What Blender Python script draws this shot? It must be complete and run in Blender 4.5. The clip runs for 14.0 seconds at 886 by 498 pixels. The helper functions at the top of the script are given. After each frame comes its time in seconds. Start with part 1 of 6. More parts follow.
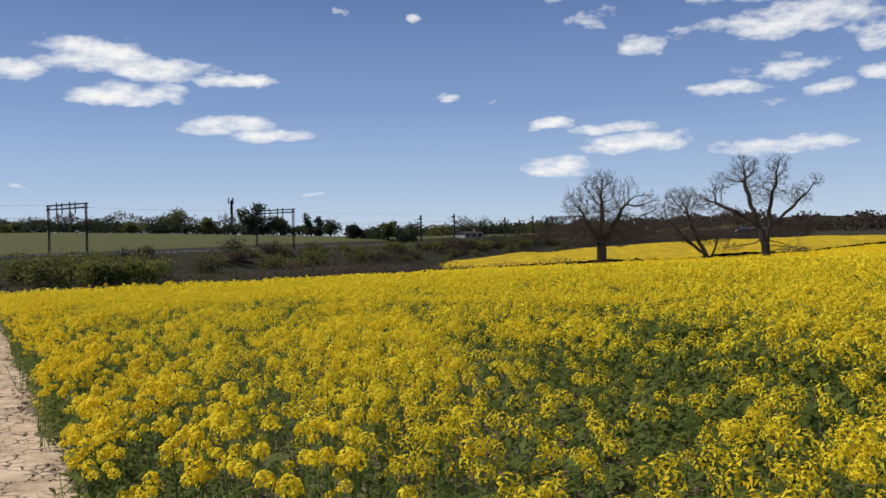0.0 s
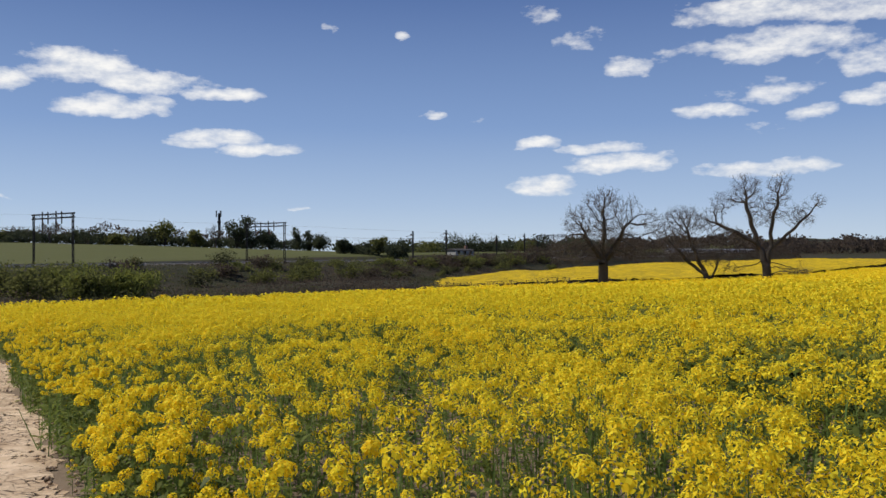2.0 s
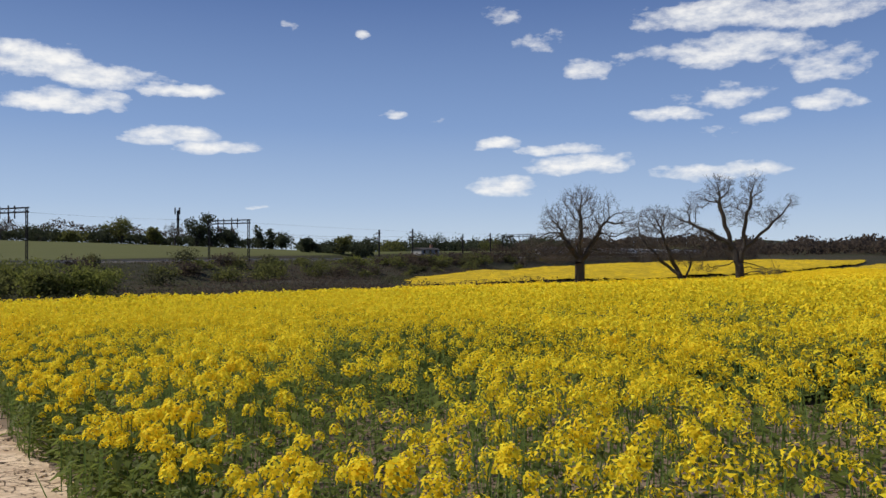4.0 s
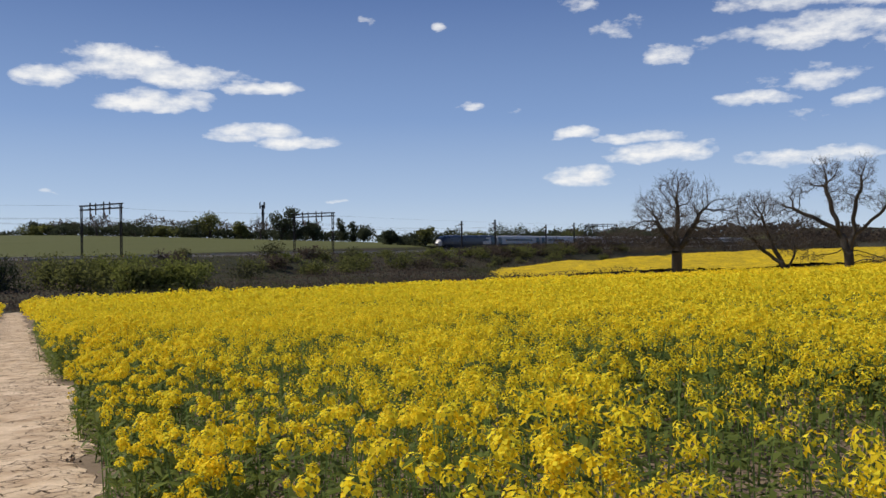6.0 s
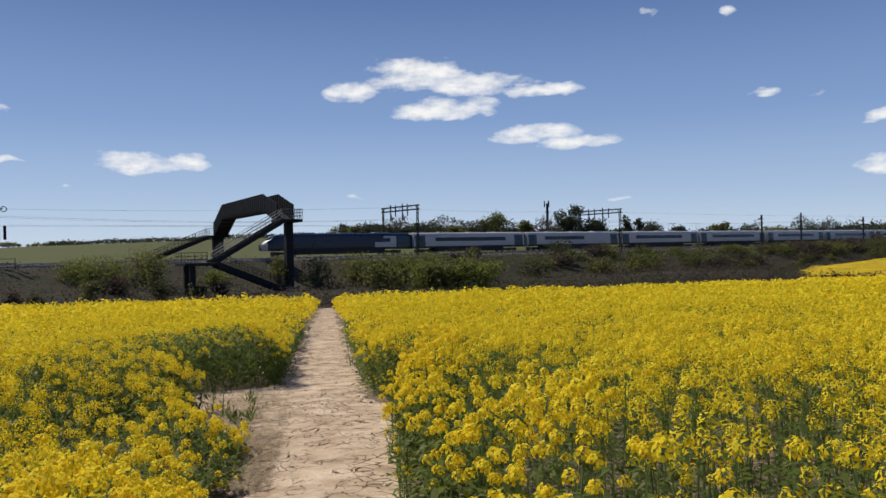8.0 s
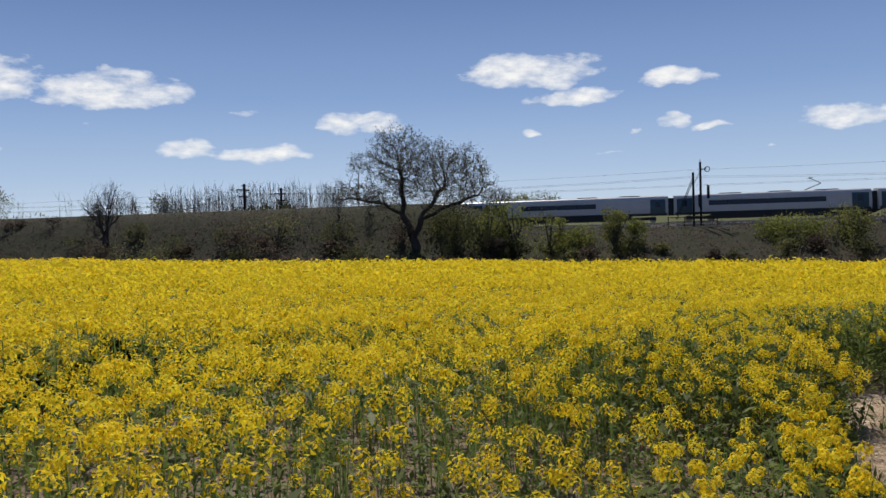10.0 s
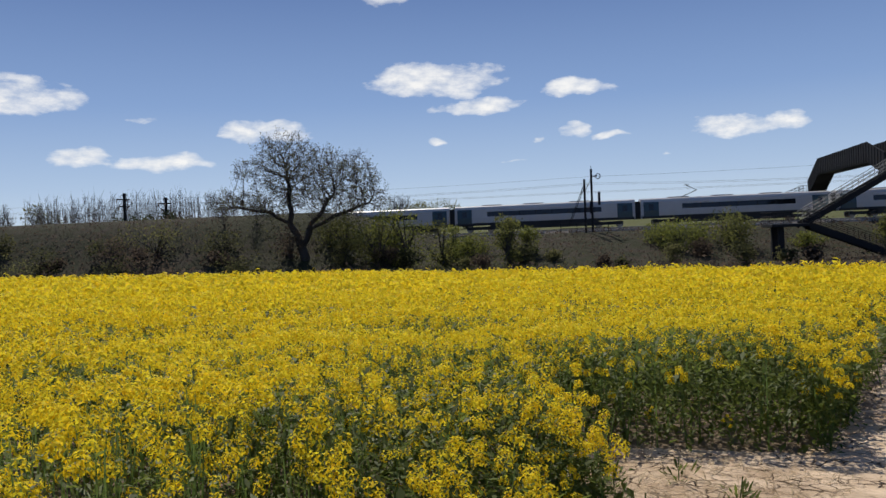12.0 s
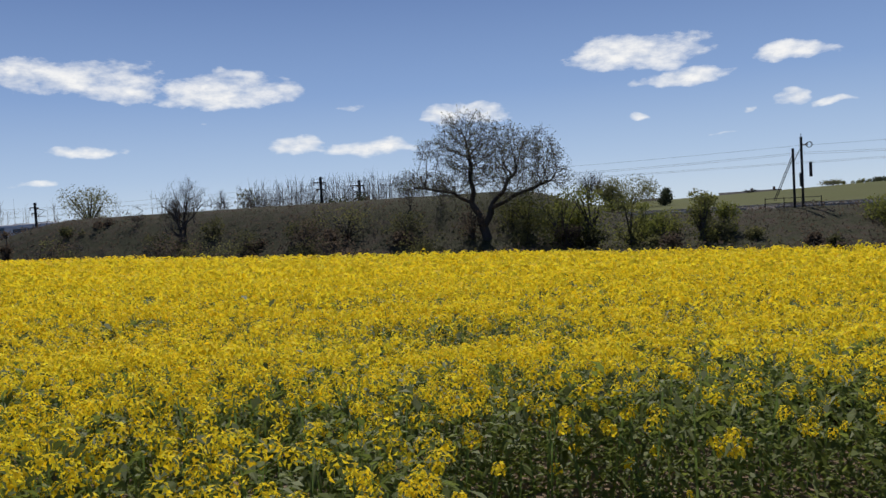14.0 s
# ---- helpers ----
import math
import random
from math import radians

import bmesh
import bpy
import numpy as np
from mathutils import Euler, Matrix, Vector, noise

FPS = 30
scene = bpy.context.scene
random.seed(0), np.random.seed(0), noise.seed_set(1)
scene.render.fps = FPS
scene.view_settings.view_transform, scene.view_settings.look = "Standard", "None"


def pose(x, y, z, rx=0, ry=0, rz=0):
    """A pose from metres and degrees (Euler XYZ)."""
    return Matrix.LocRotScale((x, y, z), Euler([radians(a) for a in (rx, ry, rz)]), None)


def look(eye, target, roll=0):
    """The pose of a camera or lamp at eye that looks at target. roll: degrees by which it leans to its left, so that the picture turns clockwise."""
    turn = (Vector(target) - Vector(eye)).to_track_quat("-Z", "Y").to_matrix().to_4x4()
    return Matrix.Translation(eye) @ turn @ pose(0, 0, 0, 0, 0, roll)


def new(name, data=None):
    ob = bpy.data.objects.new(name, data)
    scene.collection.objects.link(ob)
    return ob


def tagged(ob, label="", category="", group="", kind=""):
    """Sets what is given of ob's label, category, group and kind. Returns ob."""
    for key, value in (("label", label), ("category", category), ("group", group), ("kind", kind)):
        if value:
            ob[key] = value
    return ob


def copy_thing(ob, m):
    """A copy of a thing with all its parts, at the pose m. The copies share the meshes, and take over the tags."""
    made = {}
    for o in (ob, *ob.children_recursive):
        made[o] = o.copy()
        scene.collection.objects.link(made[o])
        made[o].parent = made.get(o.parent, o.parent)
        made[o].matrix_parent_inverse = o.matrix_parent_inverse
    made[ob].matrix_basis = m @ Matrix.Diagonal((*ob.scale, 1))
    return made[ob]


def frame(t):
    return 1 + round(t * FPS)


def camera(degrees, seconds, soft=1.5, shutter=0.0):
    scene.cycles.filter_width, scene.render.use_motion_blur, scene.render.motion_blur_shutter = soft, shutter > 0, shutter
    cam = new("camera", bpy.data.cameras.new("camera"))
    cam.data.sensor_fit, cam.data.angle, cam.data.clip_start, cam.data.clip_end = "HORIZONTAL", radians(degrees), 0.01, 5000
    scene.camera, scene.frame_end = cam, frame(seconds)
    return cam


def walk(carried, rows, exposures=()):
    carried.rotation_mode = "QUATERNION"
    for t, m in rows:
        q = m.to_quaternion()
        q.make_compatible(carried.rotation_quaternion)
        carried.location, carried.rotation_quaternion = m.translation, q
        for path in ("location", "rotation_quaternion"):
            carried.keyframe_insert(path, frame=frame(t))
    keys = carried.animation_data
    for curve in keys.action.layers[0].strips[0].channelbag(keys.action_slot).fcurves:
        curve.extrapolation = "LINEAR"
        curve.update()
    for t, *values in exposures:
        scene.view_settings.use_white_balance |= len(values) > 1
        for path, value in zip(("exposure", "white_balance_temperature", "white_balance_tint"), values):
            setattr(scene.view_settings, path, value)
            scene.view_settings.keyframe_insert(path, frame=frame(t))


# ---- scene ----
# ---- camera ----
cam = camera(57.95, 14.0, shutter=0.0)
# seconds, x, y, z, pitch, roll, yaw
PATH = [
    (0.0, -5.41, -11.43, 1.811, -0.77, 1.27, -55.99),
    (0.5, -5.13, -10.77, 1.794, 1.12, 2.04, -53.14),
    (1.0, -4.87, -10.11, 1.782, 1.38, 2.44, -56.05),
    (1.5, -4.64, -9.42, 1.762, 1.06, 1.72, -55.04),
    (2.0, -4.35, -8.76, 1.762, 0.43, 0.36, -57.04),
    (2.2, -4.22, -8.50, 1.737, 0.18, -0.22, -57.94),
    (4.3, -2.91, -5.55, 1.582, 0.43, 0.12, -59.97),
    (4.5, -2.76, -5.32, 1.579, 0.50, 0.08, -59.72),
    (5.0, -2.40, -4.75, 1.569, 0.49, -0.07, -58.81),
    (5.5, -2.04, -4.19, 1.553, 0.17, 0.25, -56.89),
    (6.0, -1.68, -3.61, 1.519, -0.16, 0.68, -54.35),
    (6.5, -1.31, -3.05, 1.523, -0.33, 1.10, -51.58),
    (7.0, -0.98, -2.49, 1.521, -0.25, 1.19, -47.79),
    (7.5, -0.72, -1.88, 1.509, -0.07, 1.20, -43.38),
    (8.0, -0.47, -1.26, 1.483, 0.03, 1.17, -34.34),
    (8.5, -0.26, -0.62, 1.453, -0.15, 1.39, -21.11),
    (9.0, 0.00, -0.00, 1.400, -0.31, 1.55, -6.03),
    (9.2, 0.10, 0.25, 1.380, -0.42, 1.49, 0.32),
    (9.6, 0.38, 0.70, 1.371, -1.00, 1.60, 8.50),
    (10.1, 0.73, 1.27, 1.360, -1.90, 1.80, 14.00),
    (10.6, 1.08, 1.84, 1.350, -2.70, 2.00, 15.60),
    (11.0, 1.36, 2.29, 1.341, -3.00, 2.10, 13.60),
    (11.3, 1.56, 2.63, 1.335, -2.97, 2.15, 10.95),
    (11.5, 1.69, 2.87, 1.326, -2.65, 2.00, 6.91),
    (12.0, 1.97, 3.46, 1.328, -1.35, 2.37, 6.60),
    (12.5, 2.26, 4.09, 1.296, -0.19, 1.91, 8.91),
    (13.0, 2.57, 4.76, 1.254, -0.35, 2.05, 9.02),
    (13.5, 2.87, 5.39, 1.231, -1.50, 2.52, 10.20),
    (14.0, 3.12, 5.98, 1.220, -2.17, 3.16, 20.80),
]

walk(cam, [(t, pose(x, y, z, 90 + p, r, w)) for t, x, y, z, p, r, w in PATH])

# ---- light ----
SUN_AZ, SUN_EL = -20.0, 48.0   # bearing from +y towards +x, elevation
sun = new("sun", bpy.data.lights.new("sun", "SUN"))
sun.data.energy, sun.data.angle, sun.data.color = 4.35, radians(0.55), (1.0, 0.95, 0.86)
_d = Vector((math.sin(radians(SUN_AZ)) * math.cos(radians(SUN_EL)), math.cos(radians(SUN_AZ)) * math.cos(radians(SUN_EL)), math.sin(radians(SUN_EL))))
sun.matrix_world = look(tuple(_d * 300), (0, 0, 0))


class Nodes:
    """A small helper to write node trees."""
    def __init__(self, tree):
        self.t = tree
        tree.nodes.clear()

    def add(self, kind, **kw):
        n = self.t.nodes.new(kind)
        for k, v in kw.items():
            if k in n.inputs:
                self.put(n.inputs[k], v)
            else:
                self.prop(n, k, v)
        return n

    def prop(self, n, k, v):
        if k == "operation": n.operation = v
        elif k == "data_type": n.data_type = v
        elif k == "blend_type": n.blend_type = v
        elif k == "feature": n.feature = v
        elif k == "sky_type": n.sky_type = v
        else: raise KeyError(k)

    def put(self, socket, v):
        if isinstance(v, bpy.types.NodeSocket):
            self.t.links.new(v, socket)
        elif isinstance(v, bpy.types.Node):
            self.t.links.new(v.outputs[0], socket)
        else:
            socket.default_value = v

    def math(self, op, a, b=0.0, c=0.0, clamp=False):
        n = self.t.nodes.new("ShaderNodeMath")
        n.operation, n.use_clamp = op, clamp
        for s, v in zip(n.inputs, (a, b, c)):
            self.put(s, v)
        return n.outputs[0]

    def vmath(self, op, a, b=(0, 0, 0)):
        n = self.t.nodes.new("ShaderNodeVectorMath")
        n.operation = op
        self.put(n.inputs[0], a)
        self.put(n.inputs[1], b)
        return n.outputs["Value"] if op in ("DOT_PRODUCT", "LENGTH", "DISTANCE") else n.outputs[0]

    def ramp(self, fac, stops):
        n = self.t.nodes.new("ShaderNodeValToRGB")
        e = n.color_ramp.elements
        while len(e) < len(stops):
            e.new(0.5)
        for el, (p, c) in zip(e, stops):
            el.position, el.color = p, (*c, 1) if len(c) == 3 else c
        self.put(n.inputs[0], fac)
        return n.outputs[0]

    def mix(self, fac, a, b, blend="MIX"):
        n = self.t.nodes.new("ShaderNodeMix")
        n.data_type, n.blend_type = "RGBA", blend
        self.put(n.inputs[0], fac)
        self.put(n.inputs[6], (*a, 1) if isinstance(a, tuple) and len(a) == 3 else a)
        self.put(n.inputs[7], (*b, 1) if isinstance(b, tuple) and len(b) == 3 else b)
        return n.outputs[2]

    def noise(self, vec, scale, detail=4.0, rough=0.55):
        n = self.t.nodes.new("ShaderNodeTexNoise")
        self.put(n.inputs["Vector"], vec)
        n.inputs["Scale"].default_value, n.inputs["Detail"].default_value, n.inputs["Roughness"].default_value = scale, detail, rough
        return n


# clouds: bearing, elevation, half width, half height (degrees), density
CLOUDS_A = [
    (32.3, 12.1, 3.6, 1.0, 1.0), (37.0, 11.5, 3.8, 0.8, 1.0), (41.3, 11.0, 3.0, 0.45, 0.9), (28.2, 11.1, 1.7, 0.8, 0.9),
    (34.6, 9.8, 3.3, 0.7, 1.0), (41.7, 8.2, 2.9, 0.55, 0.95), (44.6, 7.4, 3.0, 0.5, 0.95), (39.5, 7.7, 2.0, 0.3, 0.8), (56.1, 9.9, 0.8, 0.3, 0.8), (59.8, 9.7, 0.6, 0.3, 0.5), (64.1, 7.8, 1.8, 0.4, 0.9),
    (15.9, 6.0, 2.0, 0.5, 0.9), (28.3, 3.9, 0.8, 0.2, 0.6), (67.9, 7.3, 2.8, 0.4, 0.9), (69.7, 6.3, 3.8, 0.6, 0.9),
    (64.5, 4.8, 2.8, 0.7, 0.8), (79.6, 5.5, 4.9, 0.5, 0.8), (70.0, 12.9, 1.9, 1.0, 0.62), (66.8, 14.8, 1.9, 1.3, 0.42), (64.0, 16.7, 1.8, 1.2, 0.38),
    (81.7, 15.7, 8.7, 1.2, 0.82), (79.6, 13.5, 6.1, 1.0, 0.85),
]
CLOUDS_B = [
    (85.7, 12.2, 3.6, 1.1, 0.75), (75.2, 9.6, 2.7, 0.5, 0.85), (79.6, 10.6, 4.3, 0.8, 0.65), (85.3, 9.8, 2.4, 0.6, 0.7),
    (82.0, 8.9, 1.9, 0.5, 0.7), (78.9, 8.2, 2.4, 0.5, 0.5), (56.3, 10.0, 1.1, 0.3, 0.8), (59.6, 9.7, 0.7, 0.2, 0.5),
    (47.1, 3.2, 1.3, 0.2, 0.5), (49.2, 15.9, 0.5, 0.6, 0.4), (54.1, 15.3, 0.7, 0.4, 0.5), (-6.8, 10.4, 4.4, 1.1, 0.95),
    (-3.8, 8.6, 3.4, 0.5, 1.0), (2.9, 9.5, 2.8, 0.45, 0.9), (-10.4, 16.5, 3.2, 0.9, 0.9), (-20.1, 7.2, 1.3, 0.6, 0.9),
    (-17.4, 7.2, 1.9, 0.5, 0.8), (3.0, 6.5, 1.3, 0.5, 1.0),
]
CLOUDS_C = [
    (5.4, 6.2, 1.1, 0.2, 0.8), (14.3, 6.1, 3.3, 0.6, 0.9), (-6.7, 6.4, 0.8, 0.2, 0.8), (0.4, 6.0, 0.5, 0.2, 0.7),
    (-1.1, 4.6, 1.1, 0.2, 0.5), (9.2, 4.5, 0.6, 0.2, 0.6), (-44.6, 10.2, 5.5, 1.0, 0.9), (-42.3, 9.2, 2.7, 0.7, 0.9),
    (-35.6, 9.3, 4.2, 1.05, 1.0), (-44.1, 5.6, 2.3, 0.4, 0.9), (-37.0, 7.4, 0.8, 0.2, 0.6), (-30.8, 5.6, 1.7, 0.6, 1.0),
    (-25.7, 5.3, 3.3, 0.5, 1.0), (-18.5, 7.7, 2.5, 0.4, 0.8), (-26.7, 8.2, 1.2, 0.2, 0.6), (-47.7, 3.6, 1.6, 0.2, 0.5),
]


def build_world():
    w = bpy.data.worlds.new("sky")
    scene.world = w
    w.use_nodes = True
    n = Nodes(w.node_tree)
    sky = n.add("ShaderNodeTexSky", sky_type="NISHITA")
    sky.sun_disc = False
    sky.sun_elevation, sky.sun_rotation = radians(SUN_EL), radians(SUN_AZ)
    sky.air_density, sky.dust_density, sky.ozone_density = 1.0, 0.2, 2.0
    co = n.add("ShaderNodeTexCoord").outputs["Generated"]
    sep = n.add("ShaderNodeSeparateXYZ", Vector=co)
    az = n.math("MULTIPLY", n.math("ARCTAN2", sep.outputs[0], sep.outputs[1]), 57.2958)
    el = n.math("MULTIPLY", n.math("ARCSINE", sep.outputs[2]), 57.2958)
    pos = n.add("ShaderNodeCombineXYZ", X=az, Y=el).outputs[0]
    drift = n.vmath("SUBTRACT", n.noise(n.vmath("MULTIPLY", pos, (0.6, 1.1, 0.0)), 0.5, 3.0, 0.5).outputs["Color"], (0.5, 0.5, 0.5))
    flat = n.vmath("MULTIPLY", pos, (0.80, 1.75, 0.0))
    pos = n.vmath("ADD", pos, n.vmath("MULTIPLY", drift, (3.2, 1.5, 0.0)))
    big = n.noise(flat, 0.34, 8.0, 0.60).outputs[0]
    fine = n.noise(flat, 1.1, 6.0, 0.62).outputs[0]
    rag = n.math("ADD", n.math("MULTIPLY", n.math("SUBTRACT", big, 0.5), 3.8), n.math("MULTIPLY", n.math("SUBTRACT", fine, 0.5), 1.0))
    total = None
    for a0, e0, wa, we, dens in CLOUDS_A + CLOUDS_B + CLOUDS_C:
        v = n.t.nodes.new("ShaderNodeVectorMath")
        v.operation = "MULTIPLY_ADD"
        n.put(v.inputs[0], pos)
        v.inputs[1].default_value = (1 / wa, 0.85 / we, 0)
        v.inputs[2].default_value = (-a0 / wa, -e0 * 0.85 / we, 0)
        # flat-based: the lower half falls off faster
        base = n.math("MINIMUM", n.add("ShaderNodeSeparateXYZ", Vector=v.outputs[0]).outputs[1], 0.0)
        r2 = n.math("MULTIPLY_ADD", n.math("MULTIPLY", base, base), 0.6, n.vmath("DOT_PRODUCT", v.outputs[0], v.outputs[0]))
        m = n.math("MULTIPLY_ADD", n.math("SUBTRACT", 1.0, r2), 0.9, (dens - 0.95) * 1.5 + 0.20)
        total = m if total is None else n.math("MAXIMUM", total, m)
    body = n.math("ADD", total, rag)
    cover = n.math("MULTIPLY", body, 0.56, clamp=True)
    cover = n.math("MULTIPLY", cover, n.math("MULTIPLY_ADD", cover, -0.9, 1.9), clamp=True)
    cover = n.math("MULTIPLY", cover, n.math("MULTIPLY_ADD", total, 1.2, 1.6, clamp=True))
    # haze and depth of blue with height
    blue = n.ramp(n.math("DIVIDE", el, 90.0, clamp=True), [(0.0, (0.54, 0.66, 0.80)), (0.04, (0.38, 0.51, 0.73)), (0.10, (0.215, 0.335, 0.60)), (0.20, (0.092, 0.165, 0.385)), (0.5, (0.06, 0.13, 0.34)), (1.0, (0.05, 0.11, 0.30))])
    clear = n.mix(0.90, n.mix(1.0, sky.outputs[0], (SKY, SKY, SKY), "MULTIPLY"), blue)
    above = n.vmath("ADD", flat, (-0.15, 0.75, 0.0))
    lit = n.math("ADD", n.math("SUBTRACT", big, n.noise(above, 0.34, 8.0, 0.60).outputs[0]), n.math("MULTIPLY", n.math("SUBTRACT", fine, n.noise(above, 1.1, 6.0, 0.62).outputs[0]), 0.4))
    cloud = n.mix(n.math("MULTIPLY_ADD", lit, 2.0, 0.80, clamp=True), (0.52, 0.59, 0.71), (0.96, 0.95, 0.93))
    col = n.mix(cover, clear, cloud)
    bg = n.add("ShaderNodeBackground", Color=col, Strength=1.0)
    n.add("ShaderNodeOutputWorld", Surface=bg)


SKY = 0.1
build_world()
scene.view_settings.exposure = 0.0


# ---- materials ----
def material(name, build):
    m = bpy.data.materials.new(name)
    m.use_nodes = True
    n = Nodes(m.node_tree)
    out = n.add("ShaderNodeOutputMaterial")
    n.put(out.inputs["Surface"], build(n))
    return m


def where(n):
    return n.add("ShaderNodeNewGeometry").outputs["Position"]


def solid(n, color, rough=0.7, metal=0.0, bump=None, strength=0.3, dist=0.02, spec=0.5):
    b = n.add("ShaderNodeBsdfPrincipled")
    n.put(b.inputs["Base Color"], (*color, 1) if isinstance(color, tuple) else color)
    n.put(b.inputs["Roughness"], rough)
    n.put(b.inputs["Metallic"], metal)
    n.put(b.inputs["Specular IOR Level"], spec)
    if bump is not None:
        bp = n.add("ShaderNodeBump", Strength=strength, Distance=dist, Height=bump)
        n.put(b.inputs["Normal"], bp.outputs[0])
    return b.outputs[0]


def leafy(name, dark, light, trans=0.35, scale=0.8, rough=0.75, spec=0.12):
    def build(n):
        p = where(n)
        rnd = n.add("ShaderNodeNewGeometry").outputs["Random Per Island"]
        f = n.math("ADD", n.math("MULTIPLY", rnd, 0.6), n.math("MULTIPLY", n.noise(p, scale).outputs[0], 0.4))
        col = n.mix(f, dark, light)
        d = solid(n, col, rough, spec=spec)
        t = n.add("ShaderNodeBsdfTranslucent", Color=col)
        mixer = n.add("ShaderNodeMixShader")
        n.put(mixer.inputs[0], trans)
        n.put(mixer.inputs[1], d)
        n.put(mixer.inputs[2], t)
        return mixer.outputs[0]
    return material(name, build)


PETAL = leafy("rape_petal", (0.78, 0.450, 0.002), (1.0, 0.885, 0.055), 0.43, 11.0)
CROPLEAF = leafy("rape_leaf", (0.072, 0.098, 0.020), (0.205, 0.245, 0.052), 0.52, 1.5, 0.55, 0.16)
STEM = leafy("rape_stem", (0.11, 0.17, 0.04), (0.20, 0.28, 0.08), 0.35, 1.5)
BUSH = leafy("bush_leaf", (0.088, 0.092, 0.028), (0.170, 0.172, 0.054), 0.62, 0.4)
BUSH_LIGHT = leafy("spring_leaf", (0.105, 0.118, 0.026), (0.235, 0.245, 0.060), 0.55, 0.4)
SCRUB = leafy("dry_scrub", (0.062, 0.046, 0.034), (0.112, 0.086, 0.064), 0.62, 0.3)
BRAMBLE = leafy("bramble_leaf", (0.055, 0.056, 0.026), (0.098, 0.098, 0.044), 0.62, 0.3)
OLIVE = leafy("olive_leaf", (0.092, 0.090, 0.036), (0.160, 0.154, 0.064), 0.62, 0.3)
EVERGREEN = leafy("far_foliage", (0.036, 0.044, 0.024), (0.088, 0.098, 0.052), 0.45, 0.15)
STRAW = leafy("dry_straw", (0.22, 0.15, 0.085), (0.46, 0.36, 0.22), 0.2, 2.0)
OAKBUD = leafy("oak_bud", (0.12, 0.125, 0.065), (0.25, 0.25, 0.14), 0.5, 0.5)
WILLOW = leafy("willow_leaf", (0.13, 0.13, 0.055), (0.26, 0.25, 0.12), 0.4, 0.4)


def bark_mat(name, a, b):
    def build(n):
        p = where(n)
        k = n.noise(p, 6.0, 6).outputs[0]
        return solid(n, n.mix(k, a, b), 0.9, bump=n.noise(p, 22.0, 5).outputs[0], strength=0.6, dist=0.03, spec=0.2)
    return material(name, build)


BARK = bark_mat("bark", (0.034, 0.028, 0.024), (0.085, 0.072, 0.060))
TWIG = bark_mat("twig", (0.060, 0.050, 0.043), (0.125, 0.105, 0.09))
GREYTWIG = bark_mat("grey_twig", (0.10, 0.095, 0.09), (0.19, 0.18, 0.17))


def ground_build(n):
    p = where(n)
    big = n.noise(p, 0.05, 5).outputs[0]
    mid = n.noise(p, 0.8, 6).outputs[0]
    fine = n.noise(p, 14.0, 6).outputs[0]
    grass = n.mix(mid, (0.024, 0.026, 0.012), (0.046, 0.046, 0.022))
    dry = n.mix(fine, (0.034, 0.025, 0.018), (0.070, 0.052, 0.038))
    col = n.mix(n.math("MULTIPLY_ADD", n.math("ADD", big, mid), 3.0, -2.7, clamp=True), grass, dry)
    return solid(n, col, 0.95, bump=n.math("ADD", fine, n.math("MULTIPLY", mid, 2.0)), strength=0.7, dist=0.06, spec=0.1)


GROUND = material("rough_grass_soil", ground_build)


def field_build(n):
    p = where(n)
    k = n.noise(p, 2.5, 6).outputs[0]
    f = n.noise(p, 30.0, 5).outputs[0]
    col = n.mix(n.math("ADD", n.math("MULTIPLY", k, 0.6), n.math("MULTIPLY", f, 0.4)), (0.13, 0.095, 0.062), (0.27, 0.20, 0.14))
    return solid(n, col, 0.95, bump=f, strength=0.7, dist=0.03, spec=0.1)


TILLED = material("dry_field_soil", field_build)


def meadow_build(n):
    p = where(n)
    st = n.noise(n.vmath("MULTIPLY", p, (0.02, 0.25, 0.1)), 1.0, 4).outputs[0]
    k = n.noise(p, 0.6, 6).outputs[0]
    col = n.mix(n.math("ADD", n.math("MULTIPLY", st, 0.6), n.math("MULTIPLY", k, 0.4)), (0.060, 0.066, 0.020), (0.118, 0.118, 0.040))
    return solid(n, col, 0.95, bump=n.noise(p, 9.0, 5).outputs[0], strength=0.5, dist=0.05, spec=0.1)


MEADOW = material("green_meadow", meadow_build)


